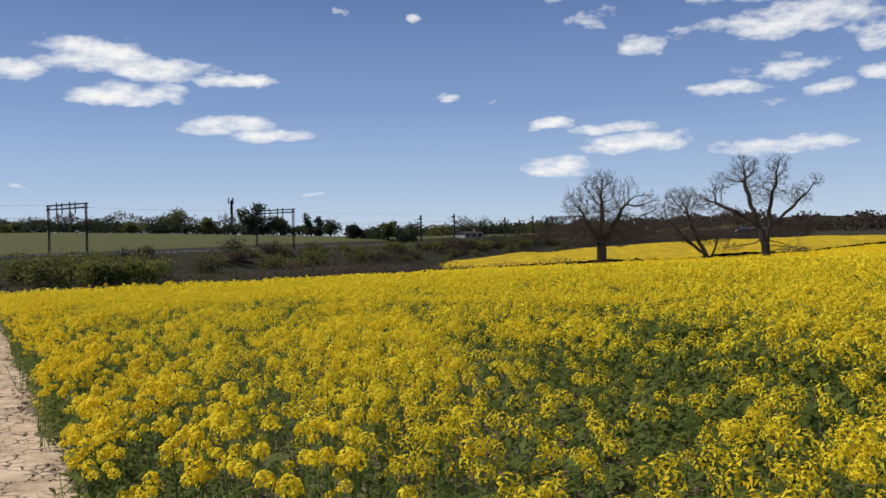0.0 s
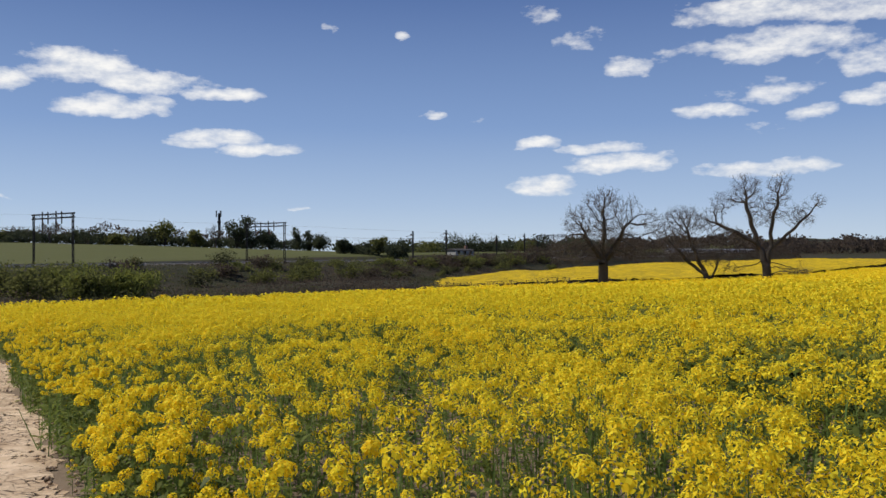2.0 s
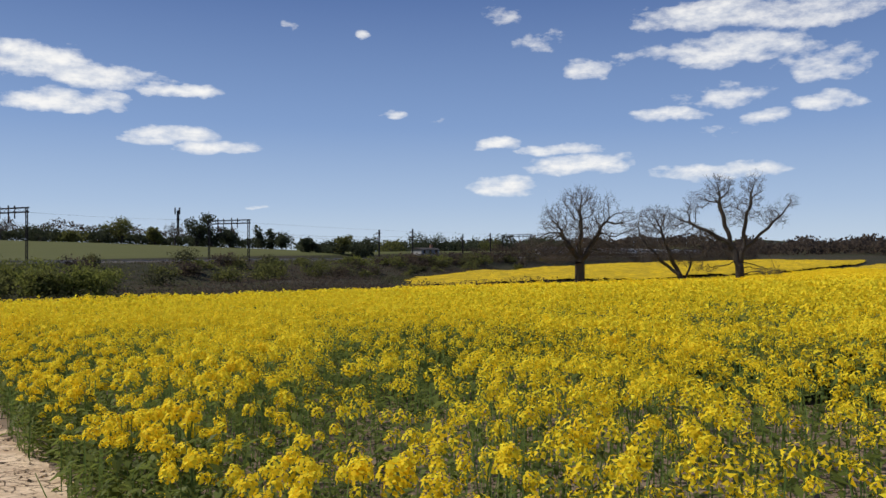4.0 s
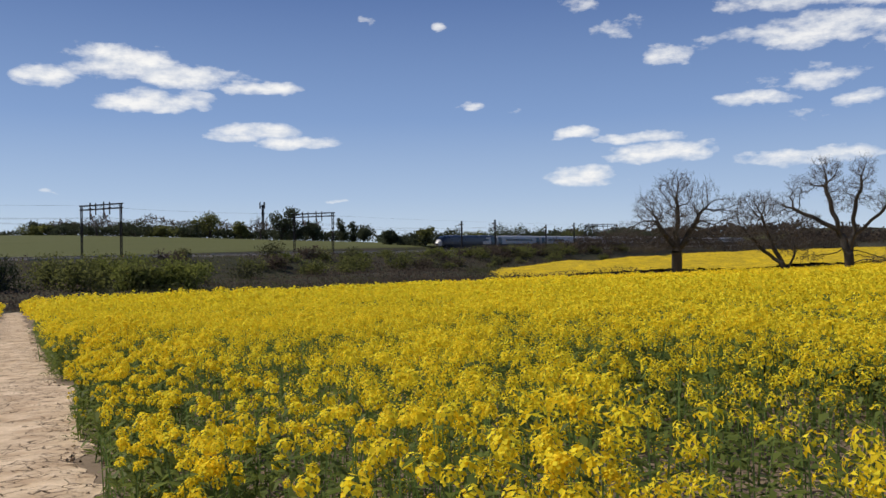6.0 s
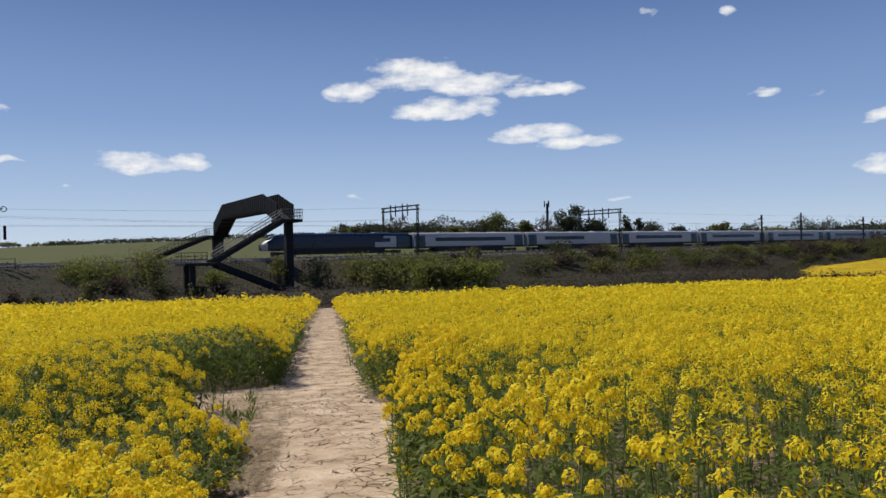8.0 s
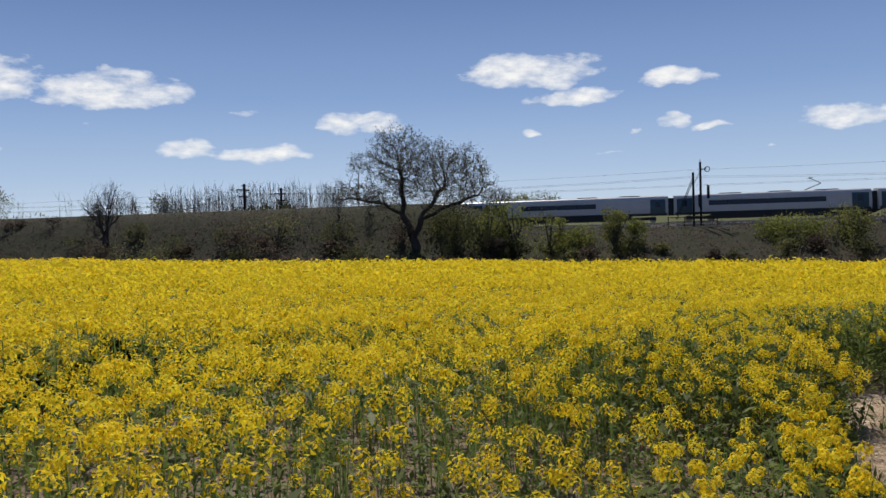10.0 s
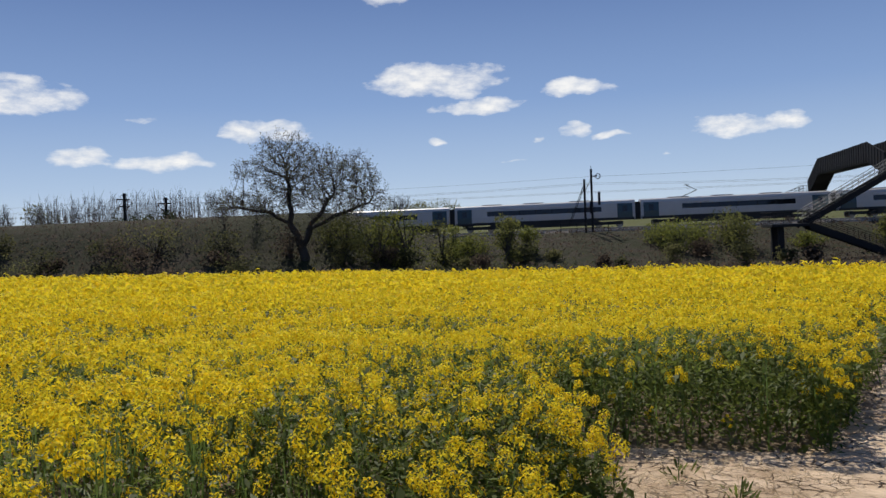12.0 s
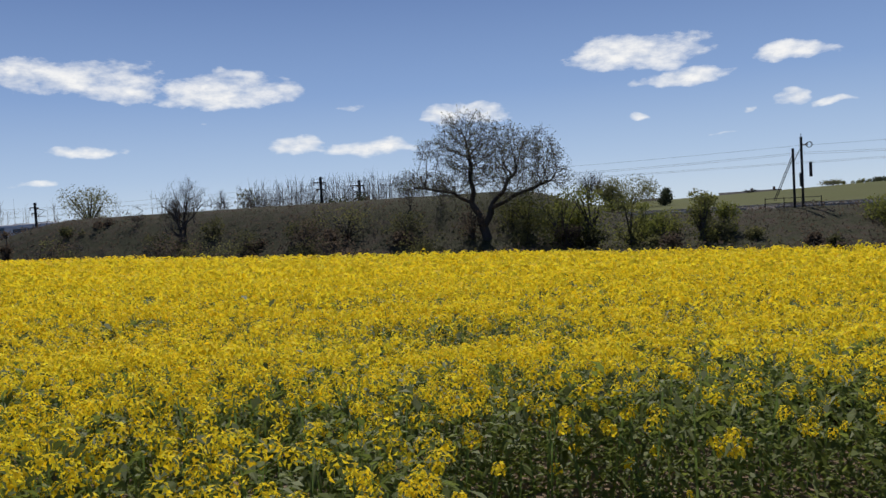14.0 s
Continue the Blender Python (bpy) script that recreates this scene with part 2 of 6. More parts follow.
def path_build(n):
    p = where(n)
    warp = n.vmath("ADD", p, n.vmath("MULTIPLY", n.noise(p, 2.2, 3).outputs["Color"], (0.28, 0.28, 0.0)))
    v = n.add("ShaderNodeTexVoronoi", feature="DISTANCE_TO_EDGE")
    n.put(v.inputs["Vector"], n.vmath("MULTIPLY", warp, (1, 1, 0)))
    v.inputs["Scale"].default_value = 9.5
    crack = n.math("MULTIPLY", n.math("SUBTRACT", v.outputs[0], 0.01), 22.0, clamp=True)
    patch = n.math("MULTIPLY_ADD", n.noise(p, 4.0, 4).outputs[0], 6.0, -2.6, clamp=True)
    crack = n.math("MAXIMUM", crack, n.math("SUBTRACT", 1.0, patch))
    k = n.noise(p, 3.0, 6).outputs[0]
    f = n.noise(p, 45.0, 5).outputs[0]
    soil = n.mix(n.math("MULTIPLY_ADD", k, 2.4, -0.7, clamp=True), (0.38, 0.26, 0.158), (0.76, 0.585, 0.405))
    soil = n.mix(n.math("MULTIPLY_ADD", f, 2.0, -0.8, clamp=True), soil, n.mix(0.55, soil, (0.33, 0.23, 0.15)))
    col = n.mix(crack, (0.085, 0.055, 0.034), soil)
    h = n.math("ADD", n.math("MULTIPLY", crack, 1.3), n.math("ADD", n.math("MULTIPLY", k, 1.2), n.math("MULTIPLY", f, 0.35)))
    return solid(n, col, 0.95, bump=h, strength=1.0, dist=0.03, spec=0.1)


SOIL = material("cracked_dry_soil", path_build)


def canopy_build(n):
    p = where(n)
    a = n.noise(p, 0.35, 5).outputs[0]
    b = n.noise(p, 5.0, 5, 0.7).outputs[0]
    f = n.math("MULTIPLY_ADD", n.math("ADD", n.math("MULTIPLY", a, 0.6), b), 3.0, -2.05, clamp=True)
    col = n.mix(f, (0.30, 0.22, 0.012), (0.80, 0.52, 0.005))
    return solid(n, col, 0.8, bump=b, strength=1.0, dist=0.15, spec=0.1)


CANOPY = material("crop_canopy", canopy_build)


def understorey_build(n):
    p = where(n)
    a = n.noise(p, 0.5, 5).outputs[0]
    b = n.noise(p, 7.0, 5, 0.7).outputs[0]
    f = n.math("MULTIPLY_ADD", n.math("ADD", n.math("MULTIPLY", a, 0.6), b), 3.0, -2.05, clamp=True)
    return solid(n, n.mix(f, (0.085, 0.105, 0.022), (0.36, 0.28, 0.012)), 0.8, bump=b, strength=1.0, dist=0.15, spec=0.1)


UNDERSTOREY = material("crop_understorey", understorey_build)


def paint(name, color, rough=0.35, metal=0.0, dirt=0.25, scale=0.7, spec=0.5):
    def build(n):
        p = n.add("ShaderNodeTexCoord").outputs["Object"]
        k = n.noise(p, scale, 6).outputs[0]
        f = n.noise(p, scale * 14, 4).outputs[0]
        worn = tuple(c * 0.55 + 0.01 for c in color)
        col = n.mix(n.math("MULTIPLY", n.math("MULTIPLY_ADD", n.math("ADD", k, n.math("MULTIPLY", f, 0.4)), 2.0, -1.0, clamp=True), dirt), color, worn)
        return solid(n, col, n.math("MULTIPLY_ADD", k, 0.25, rough - 0.1), metal, bump=f, strength=0.08, dist=0.01, spec=spec)
    return material(name, build)


WHITE = paint("train_pale_grey", (0.50, 0.465, 0.43), 0.35, spec=0.3)
TEAL = paint("train_teal", (0.012, 0.045, 0.062), 0.3)
NAVY = paint("train_navy", (0.008, 0.014, 0.032), 0.28)
BLACK = paint("underframe_black", (0.018, 0.018, 0.018), 0.7)
ROOFGREY = paint("train_roof", (0.22, 0.22, 0.22), 0.4)
GLASS = paint("dark_window_glass", (0.008, 0.010, 0.012), 0.08, dirt=0.05)
YELLOW = paint("warning_yellow", (0.75, 0.55, 0.03), 0.4)
RUSTSTEEL = paint("painted_bridge_steel", (0.020, 0.020, 0.022), 0.7, 0.0, 0.5, spec=0.12)
CLADDING = paint("bridge_cladding", (0.013, 0.014, 0.018), 0.7, 0.0, 0.5, spec=0.10)
GALV = paint("galvanised_steel", (0.075, 0.078, 0.082), 0.5, 0.3, 0.4)
DARKSTEEL = paint("dark_mast_steel", (0.016, 0.015, 0.016), 0.7, 0.0, 0.4, spec=0.15)
CERAMIC = paint("brown_insulator", (0.10, 0.045, 0.025), 0.3)
CONCRETE = paint("concrete", (0.30, 0.29, 0.27), 0.85, 0.0, 0.5, 2.0)
RAIL = paint("rail_steel", (0.30, 0.27, 0.24), 0.35, 0.8, 0.5)
WOOD = paint("weathered_fence_wood", (0.13, 0.105, 0.08), 0.85, 0.0, 0.5)
BRICK = paint("far_brick", (0.20, 0.11, 0.075), 0.85, 0.0, 0.4)
TILE = paint("far_roof_tile", (0.035, 0.029, 0.026), 0.95, 0.0, 0.4)
RENDERED = paint("pale_wall", (0.55, 0.53, 0.50), 0.8, 0.0, 0.3)


def ballast_build(n):
    p = where(n)
    v = n.add("ShaderNodeTexVoronoi")
    n.put(v.inputs["Vector"], p)
    v.inputs["Scale"].default_value = 14.0
    col = n.mix(n.noise(p, 9.0, 4).outputs[0], (0.07, 0.058, 0.05), (0.20, 0.18, 0.165))
    return solid(n, col, 0.95, bump=v.outputs[0], strength=0.9, dist=0.05, spec=0.1)


BALLAST = material("ballast", ballast_build)


# ---- mesh helpers ----
def mesh_object(name, verts, faces, mat, parent=None, label="", smooth=False):
    me = bpy.data.meshes.new(name)
    if isinstance(verts, np.ndarray):
        nv, (nf, k) = len(verts), faces.shape
        me.vertices.add(nv)
        me.vertices.foreach_set("co", verts.astype(np.float32).ravel())
        me.loops.add(nf * k)
        me.loops.foreach_set("vertex_index", faces.astype(np.int32).ravel())
        me.polygons.add(nf)
        me.polygons.foreach_set("loop_start", np.arange(0, nf * k, k, dtype=np.int32))
        me.update(calc_edges=True)
    else:
        me.from_pydata(verts, [], faces)
    for m in (mat if isinstance(mat, (list, tuple)) else [mat]):
        me.materials.append(m)
    if smooth:
        me.polygons.foreach_set("use_smooth", np.ones(len(me.polygons), dtype=bool))
    ob = new(name, me)
    ob.parent = parent
    if label:
        ob["label"] = label
    return ob


def part(name, bm, mat, parent, label="", smooth=False):
    me = bpy.data.meshes.new(name)
    bm.to_mesh(me)
    bm.free()
    me.materials.append(mat)
    if smooth:
        for f in me.polygons:
            f.use_smooth = True
    ob = new(name, me)
    ob.parent = parent
    if label:
        ob["label"] = label
    return ob


def box(bm, x0, y0, z0, x1, y1, z1, bevel=0.0):
    vs = [bm.verts.new(c) for c in ((x0, y0, z0), (x1, y0, z0), (x1, y1, z0), (x0, y1, z0), (x0, y0, z1), (x1, y0, z1), (x1, y1, z1), (x0, y1, z1))]
    fs = [bm.faces.new([vs[i] for i in q]) for q in ((3, 2, 1, 0), (4, 5, 6, 7), (0, 1, 5, 4), (1, 2, 6, 5), (2, 3, 7, 6), (3, 0, 4, 7))]
    if bevel:
        es = list({e for f in fs for e in f.edges})
        bmesh.ops.bevel(bm, geom=es, offset=bevel, segments=1, affect="EDGES")
    return bm


def boxes(*specs, bevel=0.0):
    bm = bmesh.new()
    for s in specs:
        box(bm, *s, bevel=bevel)
    return bm


def bar(bm, a, b, r, sides=6, r2=None):
    a, b = Vector(a), Vector(b)
    d = (b - a).normalized()
    u = d.orthogonal().normalized()
    v = d.cross(u)
    r2 = r if r2 is None else r2
    ra, rb = [], []
    for i in range(sides):
        c, s = math.cos(2 * math.pi * (i + .5) / sides), math.sin(2 * math.pi * (i + .5) / sides)
        ra.append(bm.verts.new(a + (u * c + v * s) * r))
        rb.append(bm.verts.new(b + (u * c + v * s) * r2))
    for i in range(sides):
        j = (i + 1) % sides
        bm.faces.new((ra[i], ra[j], rb[j], rb[i]))
    bm.faces.new(ra[::-1])
    bm.faces.new(rb)
    return bm


def bars(*specs, sides=6):
    bm = bmesh.new()
    for a, b, r in specs:
        bar(bm, a, b, r, sides)
    return bm


def empty(name, m=None, **tags):
    ob = new(name)
    ob.empty_display_size = 0.3
    if m is not None:
        ob.matrix_basis = m
    return tagged(ob, **tags)


# ---- lie of the land ----
PU = np.array((0.440, 0.898))     # along the footpath
PW = np.array((0.898, -0.440))    # across it, to the right
TRACK_Y, RAIL_Z = 109.24, 0.80


def smooth(a, b, x):
    t = np.clip((np.asarray(x, float) - a) / (b - a), 0, 1)
    return t * t * (3 - 2 * t)


_S = np.arange(-80, 200, 1.0)
_G = np.interp(_S, [-80, -13, -3, 0, 8, 12, 30, 50, 62, 75, 90, 200], [1.2, 0.32, 0.17, 0.04, -0.33, -0.55, -1.35, -2.15, -2.6, -2.95, -3.0, -3.0])
_G = np.convolve(np.pad(_G, 4, mode="edge"), np.ones(9) / 9, mode="valid")


def field_z(x, y):
    s = x * PU[0] + y * PU[1]
    return np.interp(s, _S, _G) + 0.06 * np.sin(x * 0.31 + 1.0) * np.sin(y * 0.27) * smooth(3, 9, np.abs(x * PW[0] + y * PW[1]))


def field_edge(x):
    """The y of the crop's far edge."""
    return np.interp(x, [-400, -120, -50, 0, 22, 50, 75, 90, 125, 160, 260, 420], [92, 66, 55, 50, 45, 42, 38, 33, 22, 16, 10, 0])


def far_edges(x):
    """The y range of the second crop field, beyond the strip."""
    lo = field_edge(x) + np.interp(x, [50, 90, 130, 170], [24, 21, 13, 5])
    hi = np.interp(x, [84, 90, 105, 132, 200, 300, 420], [50, 54, 63, 75, 85, 87, 56])
    return lo, hi


def land_z(x, y):
    x, y = np.asarray(x, float), np.asarray(y, float)
    z = field_z(x, np.minimum(y, field_edge(x) + 2))
    e = field_edge(x)
    k = smooth(0, 14, y - e)
    low = -2.9 + 0.35 * np.sin(x * 0.11) * np.sin(y * 0.13 + 1)
    low = low + 1.0 * smooth(150, 400, x)
    z = z * (1 - k) + low * k
    # railway bank
    rise = smooth(84, 103, y)
    z = np.where(y > 80, z * (1 - rise) + 0.38 * rise, z)
    # higher bank before the cutting
    b = smooth(-8, -23, x) * (1 - 0.8 * smooth(-88, -112, x)) * smooth(78, 97, y) * (1 - smooth(100.5, 104.5, y))
    z = z + b * (4.08 - np.minimum(z, 1)) * 1.0
    # the hill beyond the line
    r = np.hypot(x, y)
    br = np.degrees(np.arctan2(x, y))
    crest = np.interp(br, [-90, -30, -12, 0, 8, 22, 29, 37, 47, 54, 62, 75, 90], [0.6, 0.5, 0.2, 0.5, 0.75, 1.05, 1.05, 0.85, 0.5, 0.25, 0.3, 0.5, 0.8])
    hill = 1.4 + np.tan(np.radians(crest)) * 265
    far = 0.3 + (hill - 0.3) * smooth(122, 262, r)
    far = np.where(r > 270, far - 0.01 * (r - 270) * (br < 55), far)
    kk = smooth(119, 128, y)
    z = z * (1 - kk) + far * kk
    # hills on the skyline at the far right
    z = z + 16 * smooth(430, 900, r) * smooth(62, 90, br)
    return z


def worn_side(s):
    """How far the trodden patch widens the footpath to its left."""
    return np.interp(s, [5.4, 7.0, 8.2, 9.2, 9.8, 10.4], [0.0, 0.60, 0.85, 1.75, 1.75, 0.0])


def build_ground():
    xs = np.unique(np.concatenate([np.linspace(-2600, -160, 26), np.arange(-160, -20, 4), np.arange(-20, 60, 1.5), np.arange(60, 260, 4), np.linspace(260, 2600, 34)]))
    ys = np.unique(np.concatenate([np.linspace(-900, -60, 12), np.arange(-60, -20, 5), np.arange(-20, 60, 1.5), np.arange(60, 130, 1.75), np.arange(130, 300, 6), np.linspace(300, 2600, 30)]))
    X, Y = np.meshgrid(xs, ys)
    Z = land_z(X, Y)
    nx = len(xs)
    V = np.stack([X.ravel(), Y.ravel(), Z.ravel()], 1)
    i = np.arange(len(V)).reshape(Y.shape)
    F = np.stack([i[:-1, :-1], i[:-1, 1:], i[1:, 1:], i[1:, :-1]], -1).reshape(-1, 4)
    cx, cy = V[F].mean(1)[:, 0], V[F].mean(1)[:, 1]
    ob = mesh_object("ground", V, F, [GROUND, MEADOW, TILLED], smooth=True)
    ob.data.polygons.foreach_set("material_index", np.where(cy < field_edge(cx), 2, (cy > 124) & (np.hypot(cx, cy) < 1200)).astype(np.int32))
    tagged(ob, "rough grassy ground rolling from crop field to railway", "ground", kind="structure")


build_ground()


def build_path():
    rng = np.random.default_rng(3)
    S = np.arange(-40, 50.5, 0.12)
    W = np.linspace(-1, 1, 15)
    left = 0.60 + 0.10 * np.sin(S * 1.3) + 0.07 * np.sin(S * 3.7 + 1) + 0.04 * rng.standard_normal(len(S))
    right = 0.62 + 0.09 * np.sin(S * 1.1 + 2) + 0.07 * np.sin(S * 4.1) + 0.04 * rng.standard_normal(len(S))
    left += worn_side(S)
    right += 0.68 * np.exp(-((S - 7.2) / 1.1) ** 2)
    narrow = 1 - 0.25 * smooth(15, 45, S)
    wv = np.where(W[None] < 0, W[None] * (left * narrow)[:, None], W[None] * (right * narrow)[:, None])
    X = S[:, None] * PU[0] + wv * PW[0]
    Y = S[:, None] * PU[1] + wv * PW[1]
    Z = land_z(X, Y) + 0.03 * (1 - np.abs(W[None]) ** 3) + 0.004
    hollow = np.array([[noise.noise(Vector((x * 1.6, y * 1.6, 0.0))) for x, y in zip(a, b)] for a, b in zip(X, Y)])
    Z = Z + 0.018 * hollow * (1 - np.abs(W[None]) ** 4)
    V = np.stack([X.ravel(), Y.ravel(), Z.ravel()], 1)
    i = np.arange(len(V)).reshape(X.shape)
    F = np.stack([i[:-1, :-1], i[:-1, 1:], i[1:, 1:], i[1:, :-1]], -1).reshape(-1, 4)
    tagged(mesh_object("footpath", V, F, SOIL, smooth=True), "dry cracked pale earth footpath worn through the crop", "path", kind="structure")


build_path()


# ---- rapeseed crop ----
def bare(x, y):
    """True where no crop grows: the footpath and the worn patch beside it."""
    s, w = x * PU[0] + y * PU[1], x * PW[0] + y * PW[1]
    wob = 0.08 * np.sin(s * 2.1) + 0.06 * np.sin(s * 5.3 + w)
    left = 0.58 + worn_side(s) + wob
    right = 0.60 + 0.62 * np.exp(-((s - 7.2) / 1.1) ** 2) - wob
    nar = 1 - 0.3 * smooth(15, 45, s)
    return (w > -left * nar) & (w < right * nar) & (s < 51)


def lumps(x, y, f, seed):
    """Cheap smooth noise from a few sines."""
    r = np.random.default_rng(seed)
    out = np.zeros_like(x)
    for k in range(6):
        a = r.uniform(0, 2 * np.pi)
        ff = f * r.uniform(0.6, 1.7)
        out = out + np.sin((x * np.cos(a) + y * np.sin(a)) * ff + r.uniform(0, 6.28))
    return out / 3.0


# thin places in the crop: along the path, across it, radius
GAPS = ((-9.7, 4.0, 1.4), (-8.3, 4.9, 1.2), (-5.8, 6.3, 1.2), (1.3, 4.4, 0.9), (-0.2, 7.9, 1.0))


def crop_height(x, y):
    s, w = x * PU[0] + y * PU[1], x * PW[0] + y * PW[1]
    h = 0.81 - 0.10 * sum(np.exp(-((s - s0) / r0) ** 2 - ((w - w0) / r0) ** 2) for s0, w0, r0 in GAPS) + 0.075 * lumps(x, y, 1.1, 5) + 0.06 * lumps(x, y, 0.45, 6) + 0.06 * lumps(x, y, 2.3, 9) + 0.045 * lumps(x, y, 9.0, 14)
    # stunted plants along the trodden edges
    edge = np.where(w > 0, w - 0.6, -w - 0.58 - worn_side(s))
    h = h * (0.72 + 0.28 * smooth(-0.1, 0.5, edge))
    h = np.maximum(0.15, h - 0.48 * smooth(-2.5, -1.6, w) * (w < 0) * smooth(0.8, 4.6, s) * (1 - smooth(7.4, 8.8, s)))
    return h


def walk_distance(x, y):
    s, w = x * PU[0] + y * PU[1], x * PW[0] + y * PW[1]
    return np.hypot(w, np.maximum(0, np.maximum(-13.0 - s, s - 7.0)))


def head_template(rng, petals, r, h):
    """Petals set all round a short dome: a pompom flower head of rape."""
    q = []
    size = 1.72 / math.sqrt(petals)
    for k in range(petals):
        a = k * 2.39996 + rng.uniform(-0.3, 0.3)
        t = -0.55 + 1.5 * (k + 0.5) / petals
        rr = r * math.sqrt(max(0.03, 1 - t * t)) * rng.uniform(0.85, 1.12)
        c = np.array((rr * math.cos(a), rr * math.sin(a), h * 0.6 * t))
        nrm = c / np.linalg.norm(c) + np.array((0, 0, 0.25)) + rng.normal(0, 0.32, 3)
        nrm /= np.linalg.norm(nrm)
        u = np.cross(nrm, rng.normal(0, 1, 3))
        u /= np.linalg.norm(u)
        v = np.cross(nrm, u)
        e = r * size * rng.uniform(0.85, 1.2)
        q.append([c - u * e, c - v * e * 0.9, c + u * e, c + v * e * 0.9])
    return np.array(q)   # petals, 4, 3


def scatter(templates, P, scale, rng):
    """Copies of the petal templates at P, turned and scaled."""
    pick = rng.integers(0, len(templates), len(P))
    a = rng.uniform(0, 2 * np.pi, len(P))
    T = np.stack(templates)[pick]                    # n, q, 4, 3
    c, s = np.cos(a)[:, None, None], np.sin(a)[:, None, None]
    X = T[..., 0] * c - T[..., 1] * s
    Y = T[..., 0] * s + T[..., 1] * c
    out = np.stack([X, Y, T[..., 2]], -1) * scale[:, None, None, None] + P[:, None, None, :]
    return out.reshape(-1, 3)


def quads_object(name, V, mat, parent, k=4):
    F = np.arange(len(V)).reshape(-1, k)
    return mesh_object(name, V, F, mat, parent)


def in_crop(x, y):
    near = (y < field_edge(x))
    return near & ~bare(x, y)


def seen(x, y, d):
    """The stretch of field that lies before the walk."""
    s, w = x * PU[0] + y * PU[1], x * PW[0] + y * PW[1]
    return (s > -14) & ((w > -0.2) | (s > 0.5 + 0.25 * w)) & ((w < 0) | (s > -13.5 - 0.05 * w) ) & (x < 230) & (x > -110)


def crop_points(n_per_m2, d0, d1, x0, x1, y0, y1, rng, thin=0.55):
    n = int((x1 - x0) * (y1 - y0) * n_per_m2)
    x, y = rng.uniform(x0, x1, n), rng.uniform(y0, y1, n)
    d = walk_distance(x, y)
    keep = (d >= d0) & (d < d1)
    x, y, d = x[keep], y[keep], d[keep]
    keep = in_crop(x, y) & seen(x, y, d)
    x, y = x[keep], y[keep]
    s, w = x * PU[0] + y * PU[1], x * PW[0] + y * PW[1]
    green = smooth(8.6, 9.4, s) * (1 - smooth(12.0, 14.0, s)) * smooth(0.2, -0.6, w) * (1 - smooth(-4.0, -6.5, w))
    for s0, w0, r0 in GAPS:
        green = np.maximum(green, np.exp(-((s - s0) / r0) ** 2 - ((w - w0) / r0) ** 2) * 0.75)
    lush = 0.22 * np.exp(-((s + 7.5) / 2.5) ** 2 - ((w - 1.6) / 1.2) ** 2)
    p = 0.67 + 0.09 * smooth(9, 18, walk_distance(x, y)) + 0.16 * smooth(-1.0, -2.5, w) * smooth(3.0, 6.0, s) + 0.06 * smooth(8, 16, walk_distance(x, y)) + lush + 0.45 * lumps(x, y, 9.0, 14) + thin * 1.1 * lumps(x, y, 2.3, 9) + 0.25 * lumps(x, y, 0.6, 10) - np.where(s > 5, 0.06, 0.7) * green
    # thinner bloom beside the first stretch of the path, fuller on its other side
    p = p - 0.13 * smooth(0.9, 1.8, w) * (1 - smooth(2, 6, s)) * (1 - smooth(9, 16, w)) + 0.10 * smooth(-1.2, -2.2, w)
    keep = rng.uniform(0, 1, len(x)) < np.clip(p, 0.10, 1)
    return x[keep], y[keep]


